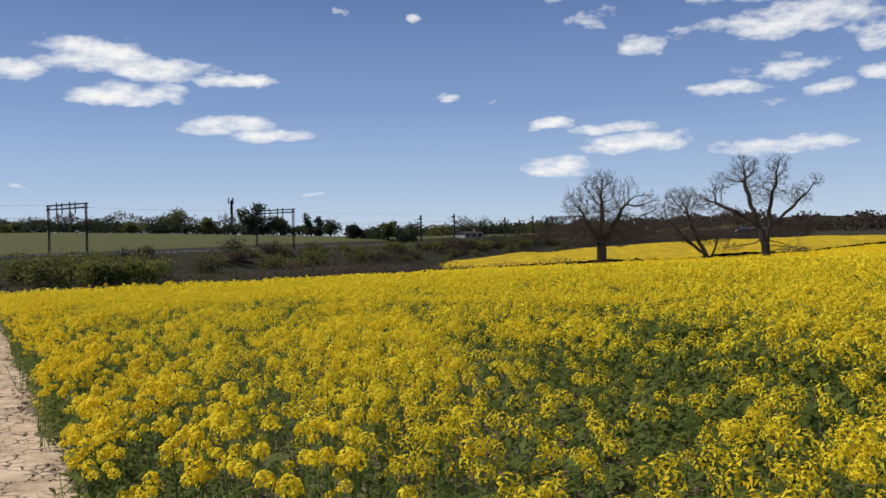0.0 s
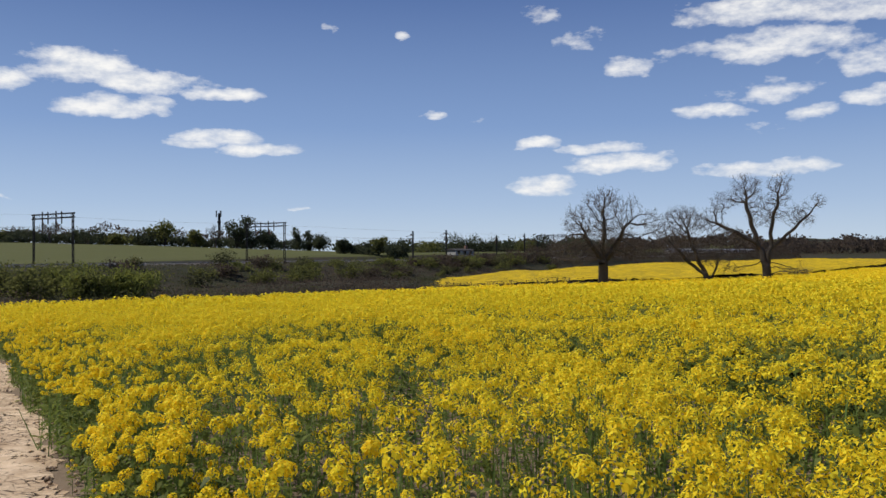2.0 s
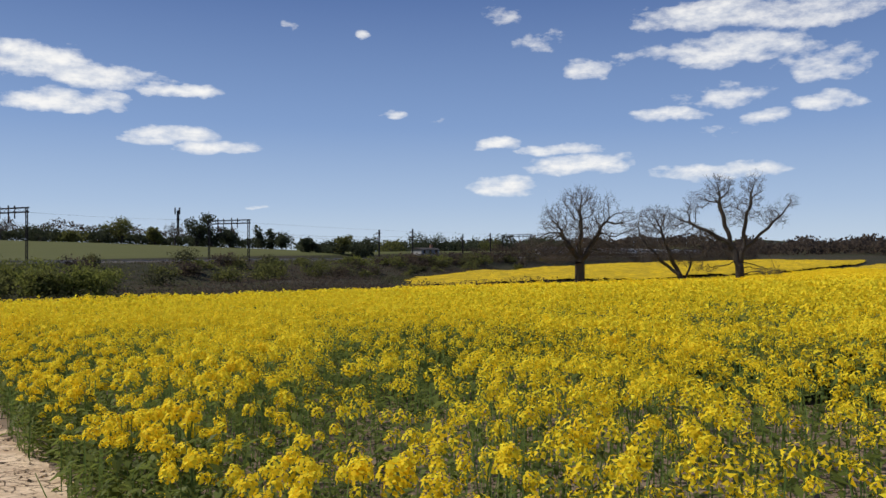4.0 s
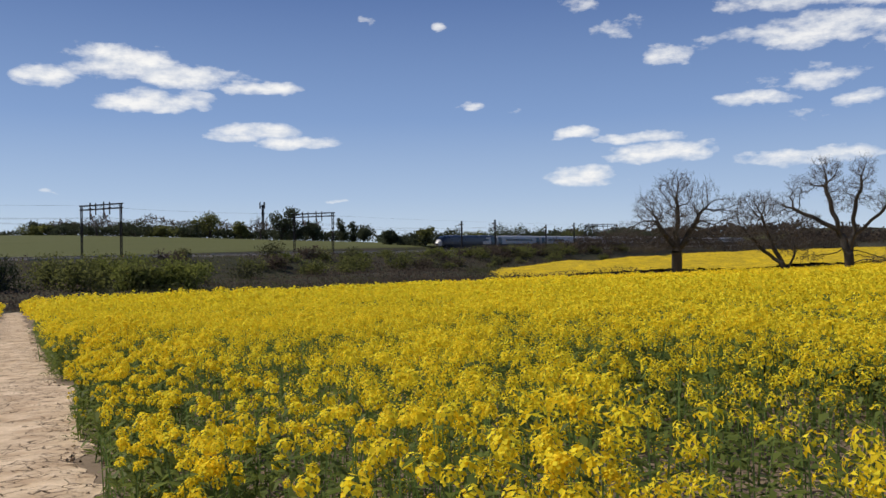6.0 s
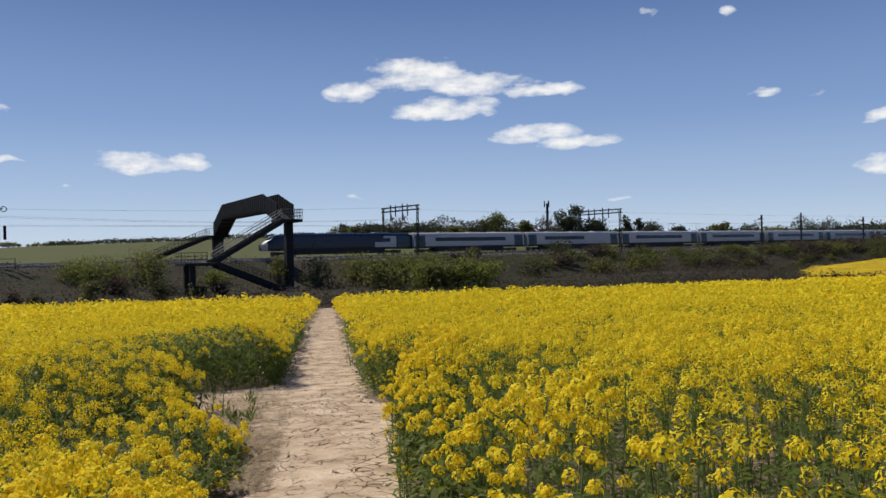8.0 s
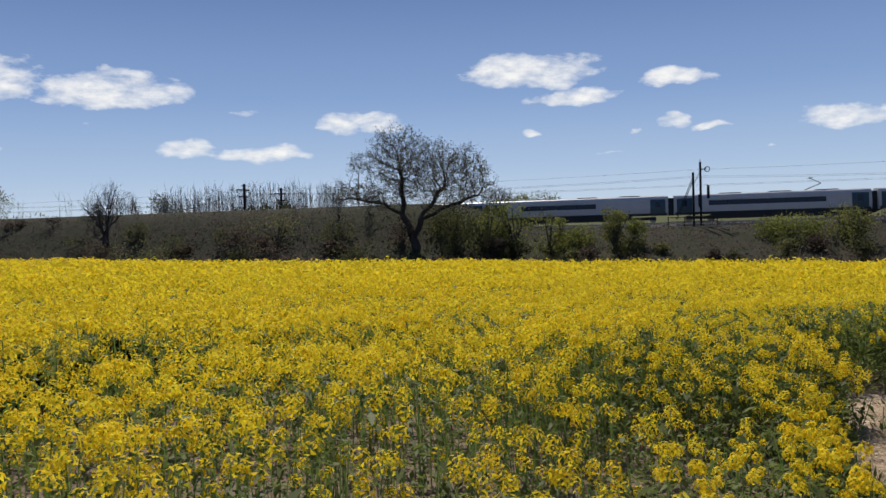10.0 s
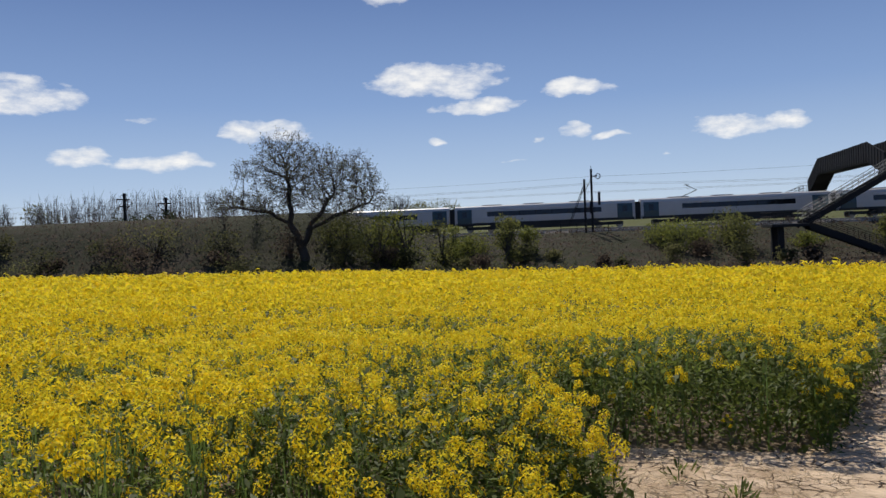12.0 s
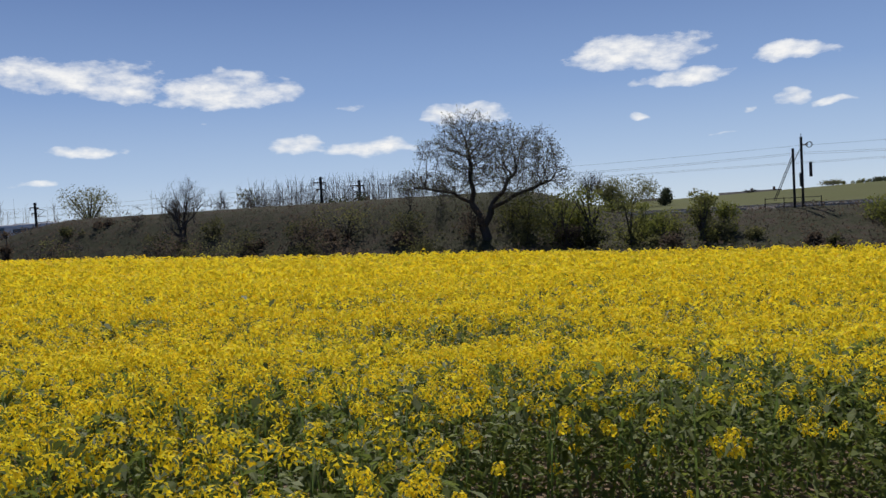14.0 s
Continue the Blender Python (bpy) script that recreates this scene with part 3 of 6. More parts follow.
def build_crop():
    rng = np.random.default_rng(11)
    crop = empty("rapeseed_crop", label="flowering yellow oilseed rape crop filling the field", category="crop", kind="stuff")
    heads, small = [], []
    # band: heads a square metre, inner and outer distance, petals a head, size, range of x and y
    bands = ((175, 0, 1.4, 32, 0.88, -12, 12, -18, 14), (170, 1.4, 4.5, 26, 0.92, -14, 16, -18, 16), (150, 4.5, 9, 11, 0.95, -20, 24, -21, 22),
             (100, 9, 18, 5, 1.10, -28, 38, -26, 30), (34, 18, 40, 3, 1.8, -52, 70, -45, 56), (7.5, 40, 230, 3, 3.7, -110, 230, -60, 90))
    for dens, d0, d1, quads, size, x0, x1, y0, y1 in bands:
        x, y = crop_points(dens, d0, d1, x0, x1, y0, y1, rng)
        top = crop_height(x, y)
        drop = rng.uniform(0, 1, len(x)) ** (2.8 if d1 < 10 else 1.7) * 0.42
        ww, ss = x * PW[0] + y * PW[1], x * PU[0] + y * PU[1]
        drop = drop * (0.35 + 0.65 * smooth(0.1, 0.9, np.where(ww > 0, ww - 0.6, -ww - 0.58 - worn_side(ss))))
        tall = (rng.uniform(0, 1, len(x)) < 0.02) * rng.uniform(0.05, 0.2, len(x))
        z = land_z(x, y) + top - drop + tall
        tm = [head_template(rng, quads, 0.033, 0.060) for _ in range(12)]
        if d0 > 1:
            tm = [t[:, :3] * 1.18 for t in tm]
        (heads if d0 < 1 else small).append(scatter(tm, np.stack([x, y, z], 1), size * rng.uniform(0.65, 1.3, len(x)), rng))
    quads_object("flower_head", np.concatenate(heads), PETAL, crop)["kind"] = "stuff"
    quads_object("flower_head", np.concatenate(small), PETAL, crop, 3)["kind"] = "stuff"
    # leaves and stems
    leaves = []
    for dens, d0, d1, size, x0, x1, y0, y1 in ((680, 0, 3.2, 0.92, -12, 12, -18, 16), (310, 3.2, 8, 1.25, -18, 22, -20, 20), (60, 8, 18, 2.0, -28, 38, -26, 30)):
        n = int((x1 - x0) * (y1 - y0) * dens)
        x, y = rng.uniform(x0, x1, n), rng.uniform(y0, y1, n)
        d = walk_distance(x, y)
        k = (d >= d0) & (d < d1)
        x, y, d = x[k], y[k], d[k]
        k = in_crop(x, y) & seen(x, y, d)
        x, y = x[k], y[k]
        hz = crop_height(x, y) - 0.06
        z = land_z(x, y) + hz * rng.uniform(0.03, 0.93, len(x))
        tm = []
        for _ in range(14):
            a = rng.uniform(0, 6.28)
            ln, wd, tilt = rng.uniform(0.04, 0.11), rng.uniform(0.008, 0.019), rng.uniform(-0.6, 1.1)
            u = np.array((math.cos(a) * math.cos(tilt), math.sin(a) * math.cos(tilt), math.sin(tilt)))
            v = np.cross(u, (0.2, 0.1, 1)); v /= np.linalg.norm(v)
            tm.append(np.array([[u * 0, u * ln * 0.5 + v * wd, u * ln - np.array((0, 0, ln * 0.25)), u * ln * 0.5 - v * wd]]))
        leaves.append(scatter(tm, np.stack([x, y, z], 1), size * rng.uniform(0.7, 1.3, len(x)), rng))
    # the leafy, hardly flowering stand behind the trodden patch
    n = 40000
    s, w = rng.uniform(6.8, 13.4, n), rng.uniform(-6.0, -0.4, n)
    x, y = s * PU[0] + w * PW[0], s * PU[1] + w * PW[1]
    k = in_crop(x, y)
    x, y = x[k], y[k]
    z = land_z(x, y) + crop_height(x, y) * rng.uniform(0.03, 0.95, len(x))
    leaves.append(scatter(tm, np.stack([x, y, z], 1), rng.uniform(0.8, 1.4, len(x)), rng))
    # leafy flanks of the crop beside the footpath
    n = 26000
    s, e = rng.uniform(-11, 24, n), rng.exponential(0.22, n)
    side = rng.uniform(0, 1, n) < 0.55
    w = np.where(side, 0.62 + 0.62 * np.exp(-((s - 7.2) / 1.1) ** 2) + e, -0.60 - worn_side(s) - e)
    x, y = s * PU[0] + w * PW[0], s * PU[1] + w * PW[1]
    k = in_crop(x, y) & (side | (s > 0.5))
    x, y = x[k], y[k]
    z = land_z(x, y) + crop_height(x, y) * rng.uniform(0.03, 0.85, len(x))
    leaves.append(scatter(tm, np.stack([x, y, z], 1), rng.uniform(0.8, 1.4, len(x)), rng))
    # leafy hollows where few plants flower
    for s0, w0, r0 in GAPS:
        s, w = rng.normal(s0, r0 * 0.7, 3500), rng.normal(w0, r0 * 0.7, 3500)
        x, y = s * PU[0] + w * PW[0], s * PU[1] + w * PW[1]
        k = in_crop(x, y)
        x, y = x[k], y[k]
        z = land_z(x, y) + crop_height(x, y) * rng.uniform(0.05, 0.92, len(x))
        leaves.append(scatter(tm, np.stack([x, y, z], 1), rng.uniform(1.0, 1.6, len(x)), rng))
    quads_object("foliage", np.concatenate(leaves), CROPLEAF, crop)["kind"] = "stuff"
    stems = []
    for dens, d0, d1, size, x0, x1, y0, y1 in ((90, 0, 3.2, 1.0, -12, 12, -18, 14), (40, 3.2, 8, 1.5, -18, 22, -20, 20)):
        x, y = crop_points(dens, d0, d1, x0, x1, y0, y1, rng, 0.3)
        hz = crop_height(x, y) * rng.uniform(0.7, 1.0, len(x))
        z = land_z(x, y)
        a = rng.uniform(0, 3.14, len(x))
        wv = 0.005 * size
        dx, dy = np.cos(a) * wv, np.sin(a) * wv
        lx, ly = rng.normal(0, 0.06, len(x)), rng.normal(0, 0.06, len(x))
        stems.append(np.stack([np.stack([x - dx, y - dy, z], 1), np.stack([x + dx, y + dy, z], 1), np.stack([x + dx * .5 + lx, y + dy * .5 + ly, z + hz], 1), np.stack([x - dx * .5 + lx, y - dy * .5 + ly, z + hz], 1)], 1).reshape(-1, 3))
    quads_object("stems", np.concatenate(stems), STEM, crop)["kind"] = "stuff"
    return crop


def canopy_sheet(name, x0, x1, y0, y1, step, inside, lift, parent, mat=None):
    xs, ys = np.arange(x0, x1, step), np.arange(y0, y1, step)
    X, Y = np.meshgrid(xs, ys)
    rng = np.random.default_rng(8)
    X = X + rng.uniform(-.3, .3, X.shape) * step
    Y = Y + rng.uniform(-.3, .3, Y.shape) * step
    Z = land_z(X, Y) + lift + 0.09 * rng.standard_normal(X.shape) + 0.06 * lumps(X, Y, 0.5, 7)
    V = np.stack([X.ravel(), Y.ravel(), Z.ravel()], 1)
    i = np.arange(len(V)).reshape(X.shape)
    F = np.stack([i[:-1, :-1], i[:-1, 1:], i[1:, 1:], i[1:, :-1]], -1).reshape(-1, 4)
    c = V[F].mean(1)
    F = F[inside(c[:, 0], c[:, 1])]
    used = np.unique(F)
    remap = np.zeros(len(V), int)
    remap[used] = np.arange(len(used))
    ob = mesh_object(name, V[used], remap[F], mat or CANOPY, parent)
    ob["kind"] = "stuff"
    return ob


crop = build_crop()


def plant_model(seed):
    """One rape plant: stalk, leaves and a few flower heads."""
    rng = np.random.default_rng(seed)
    p = empty("rapeseed_plant", pose(0, 0, -50), label="single yellow-flowering rape plant at the edge of the footpath", category="plant", group="path edge plants")
    h = rng.uniform(0.66, 0.84)
    lean = rng.normal(0, 0.05, 2)
    top = np.array((lean[0], lean[1], h))
    bm = bmesh.new()
    bar(bm, (0, 0, 0), top * 0.55, 0.008, 5, 0.006)
    bar(bm, top * 0.55, top, 0.006, 5, 0.004)
    heads = [top]
    for k in range(rng.integers(3, 6)):
        f = rng.uniform(0.45, 0.75)
        a = rng.uniform(0, 6.28)
        e = top * f + np.array((math.cos(a) * 0.11, math.sin(a) * 0.11, h * rng.uniform(0.15, 0.30)))
        bar(bm, top * f, e, 0.005, 4, 0.003)
        heads.append(e)
    part("stalk", bm, STEM, p)
    for e in heads:
        quads_object("flower_head", (head_template(rng, 24, 0.034, 0.058) + e).reshape(-1, 3), PETAL, p)
    for k in range(15):
        z = h * rng.uniform(0.06, 0.8)
        a = rng.uniform(0, 6.28)
        ln, wd = rng.uniform(0.08, 0.16), rng.uniform(0.014, 0.026)
        u = np.array((math.cos(a), math.sin(a), rng.uniform(-0.1, 0.5)))
        v = np.array((-math.sin(a), math.cos(a), 0))
        b0 = top * (z / h)
        dip = np.array((0, 0, -0.03))
        quads_object("leaf", np.array([b0, b0 + u * ln * 0.5 + v * wd, b0 + u * ln + dip, b0 + u * ln * 0.5 - v * wd]), CROPLEAF, p)
    return p


def build_plants():
    rng = np.random.default_rng(41)
    models = [plant_model(60 + i) for i in range(8)]
    placed = 0
    while placed < 250:
        s = rng.uniform(-11, 13)
        side = 1 if rng.uniform() < 0.6 else -1
        w = side * (0.56 + rng.uniform(0, 0.45) + (float(worn_side(s)) if side < 0 else 0.62 * math.exp(-((s - 7.2) / 1.1) ** 2)))
        if side < 0 and s < 1:
            continue
        x, y = s * PU[0] + w * PW[0], s * PU[1] + w * PW[1]
        m = pose(x, y, float(land_z(x, y)) - 0.01, rng.normal(0, 4), rng.normal(0, 4), rng.uniform(0, 360)) @ Matrix.Scale(float(np.clip(crop_height(np.array(x), np.array(y)) / 0.75, 0.4, 1.0)), 4)
        if placed < 8:
            models[placed].matrix_basis = m
        else:
            copy_thing(models[placed % 8], m)
        placed += 1


build_plants()


def under(x, y):
    d = walk_distance(x, y)
    return (d > 7.0) & (y < field_edge(x) - 0.3) & ((np.abs(x * PW[0] + y * PW[1]) > 1.5) | (x * PU[0] + y * PU[1] > 53))


canopy_sheet("canopy", -60, 80, -50, 56, 0.6, lambda x, y: under(x, y) & (walk_distance(x, y) < 62), 0.42, crop, UNDERSTOREY)
canopy_sheet("far_canopy", -300, 420, -140, 92, 3.0, lambda x, y: under(x, y) & (walk_distance(x, y) > 60.5), 0.50, crop)
far_crop = empty("far_rapeseed_crop", label="second yellow rape field beyond the dark grass strip", category="crop", kind="stuff")
canopy_sheet("canopy", 60, 420, 10, 90, 1.5, lambda x, y: (y > far_edges(x)[0]) & (y < far_edges(x)[1]), 0.6, far_crop)


# ---- train ----
def shell(bm, sections, cap=True):
    """Skin a list of closed rings of points."""
    rings = [[bm.verts.new(p) for p in r] for r in sections]
    for a, b in zip(rings, rings[1:]):
        for i in range(len(a)):
            j = (i + 1) % len(a)
            bm.faces.new((a[i], a[j], b[j], b[i]))
    if cap:
        bm.faces.new(rings[0][::-1])
        bm.faces.new(rings[-1])
    bmesh.ops.recalc_face_normals(bm, faces=bm.faces)
    return bm


def body_ring(x, w=1.36, top=3.50, bottom=0.95, k=1.0):
    """The tapered cross-section of a tilting coach."""
    prof = [(w * 0.93, bottom), (w, bottom + 0.35), (w, 1.9), (w * 0.90, top - 0.50), (w * 0.74, top - 0.16), (w * 0.45, top - 0.02), (0, top)]
    pts = [(y, z) for y, z in prof] + [(-y, z) for y, z in prof[-2::-1]]
    return [(x, y * k, z) for y, z in pts]


def side_panel(bm, x0, x1, z0, z1, sign, off=0.012, w=1.36, top=3.5):
    """A thin panel that lies on the coach's leaning side."""
    def yy(z):
        return w if z <= 1.9 else w - (w * 0.10) * (z - 1.9) / (top - 0.50 - 1.9)
    zs = [z0] + ([1.9] if z0 < 1.9 < z1 else []) + [z1]
    for za, zb in zip(zs, zs[1:]):
        o = [bm.verts.new((x, sign * (yy(z) + off), z)) for x, z in ((x0, za), (x1, za), (x1, zb), (x0, zb))]
        i = [bm.verts.new((x, sign * (yy(z) - 0.03), z)) for x, z in ((x0, za), (x1, za), (x1, zb), (x0, zb))]
        bm.faces.new(o)
        bm.faces.new(i[::-1])
        for a in range(4):
            b = (a + 1) % 4
            bm.faces.new((o[a], i[a], i[b], o[b]))
    return bm


def bogie(parent, x):
    b = part("bogie", boxes((x - 1.7, -1.0, 0.35, x + 1.7, -0.85, 0.75), (x - 1.7, 0.85, 0.35, x + 1.7, 1.0, 0.75), (x - 0.4, -0.9, 0.4, x + 0.4, 0.9, 0.7)), BLACK, parent)
    for dx in (-1.35, 1.35):
        bm = bmesh.new()
        for y in (-0.8, 0.68):
            bar(bm, (x + dx, y, 0.43), (x + dx, y + 0.12, 0.43), 0.42, 16)
        bar(bm, (x + dx, -0.8, 0.43), (x + dx, 0.8, 0.43), 0.08, 8)
        part("wheelset", bm, RAIL, b)


def coach(train, x0, length, kind, flip):
    """One vehicle from x0 to x0 + length. kind: 'end', 'mid', 'short' (few windows) or 'pantograph'."""
    L = length
    hold = lambda a: x0 + (L - a if flip else a)
    g = 0.35
    bm = bmesh.new()
    if kind == "end":
        secs = []
        for a, kw, kt, kb in ((0.0, 0.30, 1.55, 1.15), (0.25, 0.52, 1.95, 1.0), (0.8, 0.70, 2.45, 0.95), (1.6, 0.84, 2.95, 0.95), (2.6, 0.93, 3.28, 0.95), (3.8, 0.98, 3.45, 0.95), (5.2, 1.0, 3.5, 0.95)):
            secs.append(body_ring(hold(a), 1.36 * kw, kt, kb if kb < kt else kt - 0.3))
        secs.append(body_ring(hold(L - g)))
        shell(bm, secs)
        body = part("carriage", bm, NAVY, train, "dark blue streamlined end car with pale nose")
        bm = bmesh.new()
        nose = [body_ring(hold(a), 1.36 * kw + 0.015, kt + 0.012, kb - 0.012) for a, kw, kt, kb in ((-0.02, 0.30, 1.55, 1.15), (0.25, 0.52, 1.95, 1.0), (0.8, 0.70, 2.45, 0.95))]
        part("nose", shell(bm, nose), NAVY if flip else WHITE, body, "dark blue nose cone" if flip else "pale nose cone")
        bm = bmesh.new()
        wind = [[(hold(a), y, z) for y, z in ((0.62 * k, zt - 0.42), (0.50 * k, zt), (0, zt + 0.04), (-0.50 * k, zt), (-0.62 * k, zt - 0.42), (0, zt - 0.5))] for a, k, zt in ((1.0, 1.0, 2.66), (1.7, 1.35, 3.04), (2.5, 1.55, 3.30))]
        part("windscreen", shell(bm, wind), GLASS, body)
        for s in (-1, 1):
            part("headlight", boxes((min(hold(0.18), hold(0.5)), s * 0.55 - 0.13, 1.35, max(hold(0.18), hold(0.5)), s * 0.55 + 0.13, 1.55), bevel=0.04), WHITE, body)
            for a, b in ((4.2, 5.0),):
                part("cab_window", side_panel(bmesh.new(), min(hold(a), hold(b)), max(hold(a), hold(b)), 2.05, 2.6, s), GLASS, body)
            a, b = L - 6.8, L - 5.2
            part("white_swoosh", side_panel(bmesh.new(), min(hold(a), hold(b)), max(hold(a), hold(b)), 1.25, 2.02, s), WHITE, body, "white panel behind the dark livery")
            a, b = L - 5.2, L - 2.9
            part("white_swoosh", side_panel(bmesh.new(), min(hold(a), hold(b)), max(hold(a), hold(b)), 1.25, 3.0, s, 0.010), WHITE, body)
            a, b = L - 6.0, L - 4.0
            part("window_band", side_panel(bmesh.new(), min(hold(a), hold(b)), max(hold(a), hold(b)), 2.06, 2.62, s, 0.022), GLASS, body)
            a, b = L - 2.7, L - 0.6
            part("door", side_panel(bmesh.new(), min(hold(a), hold(b)), max(hold(a), hold(b)), 1.2, 3.0, s, 0.016), TEAL, body, "dark teal sliding door")
    else:
        shell(bm, [body_ring(hold(g)), body_ring(hold(L * 0.33)), body_ring(hold(L * 0.66)), body_ring(hold(L - g))])
        body = part("carriage", bm, WHITE, train, "pale grey coach with a dark window band")
        runs = {"mid": [(4.6, L - 4.6)], "short": [(4.6, L - 9.5)], "pantograph": [(4.6, L - 5.5)]}[kind]
        for s in (-1, 1):
            for a, b in runs:
                band = part("window_band", side_panel(bmesh.new(), min(hold(a), hold(b)), max(hold(a), hold(b)), 2.05, 2.68, s), GLASS, body)
                k = int((b - a) / 2.0)
                for q in range(1, k):
                    m = a + (b - a) * q / k
                    part("pillar", side_panel(bmesh.new(), hold(m) - 0.05, hold(m) + 0.05, 2.05, 2.68, s, 0.018), BLACK, band)
            for a, b in ((0.7, 2.6), (L - 2.6, L - 0.7)):
                part("door", side_panel(bmesh.new(), min(hold(a), hold(b)), max(hold(a), hold(b)), 1.2, 3.02, s, 0.016), TEAL, body, "dark teal sliding door")
                m = (a + b) / 2
                part("door_window", side_panel(bmesh.new(), hold(m) - 0.3, hold(m) + 0.3, 2.0, 2.75, s, 0.026), GLASS, body)
    for s in (-1, 1):
        a, b = (2.4 if kind == "end" else 0.5), L - 0.5
        part("sill_stripe", side_panel(bmesh.new(), min(hold(a), hold(b)), max(hold(a), hold(b)), 0.92, 1.24, s, 0.014), BLACK, body, "black lower body side")
        part("skirt", boxes((min(hold(5.0), hold(L - 5.0)), s * 1.2 - 0.08, 0.32, max(hold(5.0), hold(L - 5.0)), s * 1.2 + 0.08, 0.94)), BLACK, body)
    for a in (6.0, L * 0.5, L - 6.5):
        part("roof_pod", boxes((min(hold(a), hold(a + 2.6)), -0.55, 3.42, max(hold(a), hold(a + 2.6)), 0.55, 3.60), bevel=0.05), ROOFGREY, body)
    bogie(body, hold(3.6))
    bogie(body, hold(L - 3.6))
    if kind != "end" or flip:
        part("gangway", boxes((x0 - g - 0.02, -0.75, 0.9, x0 + g + 0.02, 0.75, 3.15)), BLACK, body, "black gangway bellows")
    if kind == "pantograph":
        px = hold(L * 0.72)
        part("pantograph", bars(((px - 0.9, -0.5, 3.6), (px - 0.9, 0.5, 3.6), 0.05), ((px - 0.9, 0, 3.6), (px + 0.9, 0, 4.35), 0.05), ((px + 0.9, 0, 4.35), (px - 0.5, 0, 5.05), 0.04), ((px - 0.5, -0.85, 5.05), (px - 0.5, 0.85, 5.05), 0.04), ((px - 0.2, -0.85, 5.05), (px - 0.2, 0.85, 5.05), 0.04)), DARKSTEEL, body)
    return body


def build_train():
    train = empty("passenger_train", label="long pale passenger train with dark blue streamlined ends speeding past", category="train")
    x = 0.0
    kinds = ["end", "mid", "short", "pantograph", "mid", "mid", "mid", "mid", "pantograph", "mid", "end"]
    for i, k in enumerate(kinds):
        L = 25.1 if k == "end" else 23.9
        coach(train, x, L, k, i >= 6)
        x += L
    return train


train = build_train()


# ---- railway ----
def ribbon(name, x0, x1, prof, mat, label, category, kind="structure", step=20.0):
    """A profile in y and z drawn out along x."""
    bm = bmesh.new()
    xs = np.linspace(x0, x1, max(2, int((x1 - x0) / step)))
    rows = [[bm.verts.new((x, y, z)) for y, z in prof] for x in xs]
    for a, b in zip(rows, rows[1:]):
        for i in range(len(prof) - 1):
            bm.faces.new((a[i], b[i], b[i + 1], a[i + 1]))
    return tagged(part(name, bm, mat, None), label, category, kind=kind)


ribbon("railway_bed", -900, 1400, [(102.9, 0.30), (103.9, 0.60), (111.2, 0.60), (112.6, 0.25)], BALLAST, "grey stone ballast bed of the two-track railway", "track")
for _y in (105.6, TRACK_Y):
    track = empty("railway_track", label="pair of steel rails on concrete sleepers in ballast", category="track", kind="structure")
    for _s in (-0.7175, 0.7175):
        bm = bmesh.new()
        box(bm, -900, _y + _s - 0.035, 0.66, 1400, _y + _s + 0.035, RAIL_Z)
        part("rail", bm, RAIL, track)
    V, F = [], []
    for _i, _x in enumerate(np.arange(-130, 260, 0.7)):
        V += [(_x + a, _y + b, c) for a in (-.12, .12) for b in (-1.25, 1.25) for c in (0.55, 0.66)]
        o = _i * 8
        F += [(o + 1, o + 5, o + 7, o + 3), (o, o + 1, o + 3, o + 2), (o + 4, o + 6, o + 7, o + 5), (o, o + 4, o + 5, o + 1), (o + 2, o + 3, o + 7, o + 6)]
    mesh_object("sleepers", V, F, CONCRETE, track)["kind"] = "stuff"

for _x0, _x1 in ((-30, -12), (-10, 3), (6, 22), (24, 32), (36, 44), (52, 60), (66, 78)):
    tagged(part("cable_trough", boxes((_x0, 102.3, 0.28, _x1, 102.65, 0.56), bevel=0.02), CONCRETE, None), "pale concrete cable trough beside the ballast", "cable trough", "troughs along the line")


# ---- footbridge ----
def handrail(parent, a, b, h=1.1, n=6, mat=None):
    """A railing with posts, top rail and mid rails from a to b."""
    a, b = Vector(a), Vector(b)
    up = Vector((0, 0, h))
    for k in (1.0, 0.66, 0.33):
        part("rail", bars((a + up * k, b + up * k, 0.03)), mat or GALV, parent)
    for i in range(n + 1):
        p = a.lerp(b, i / n)
        part("baluster", bars((p, p + up, 0.025)), mat or GALV, parent)


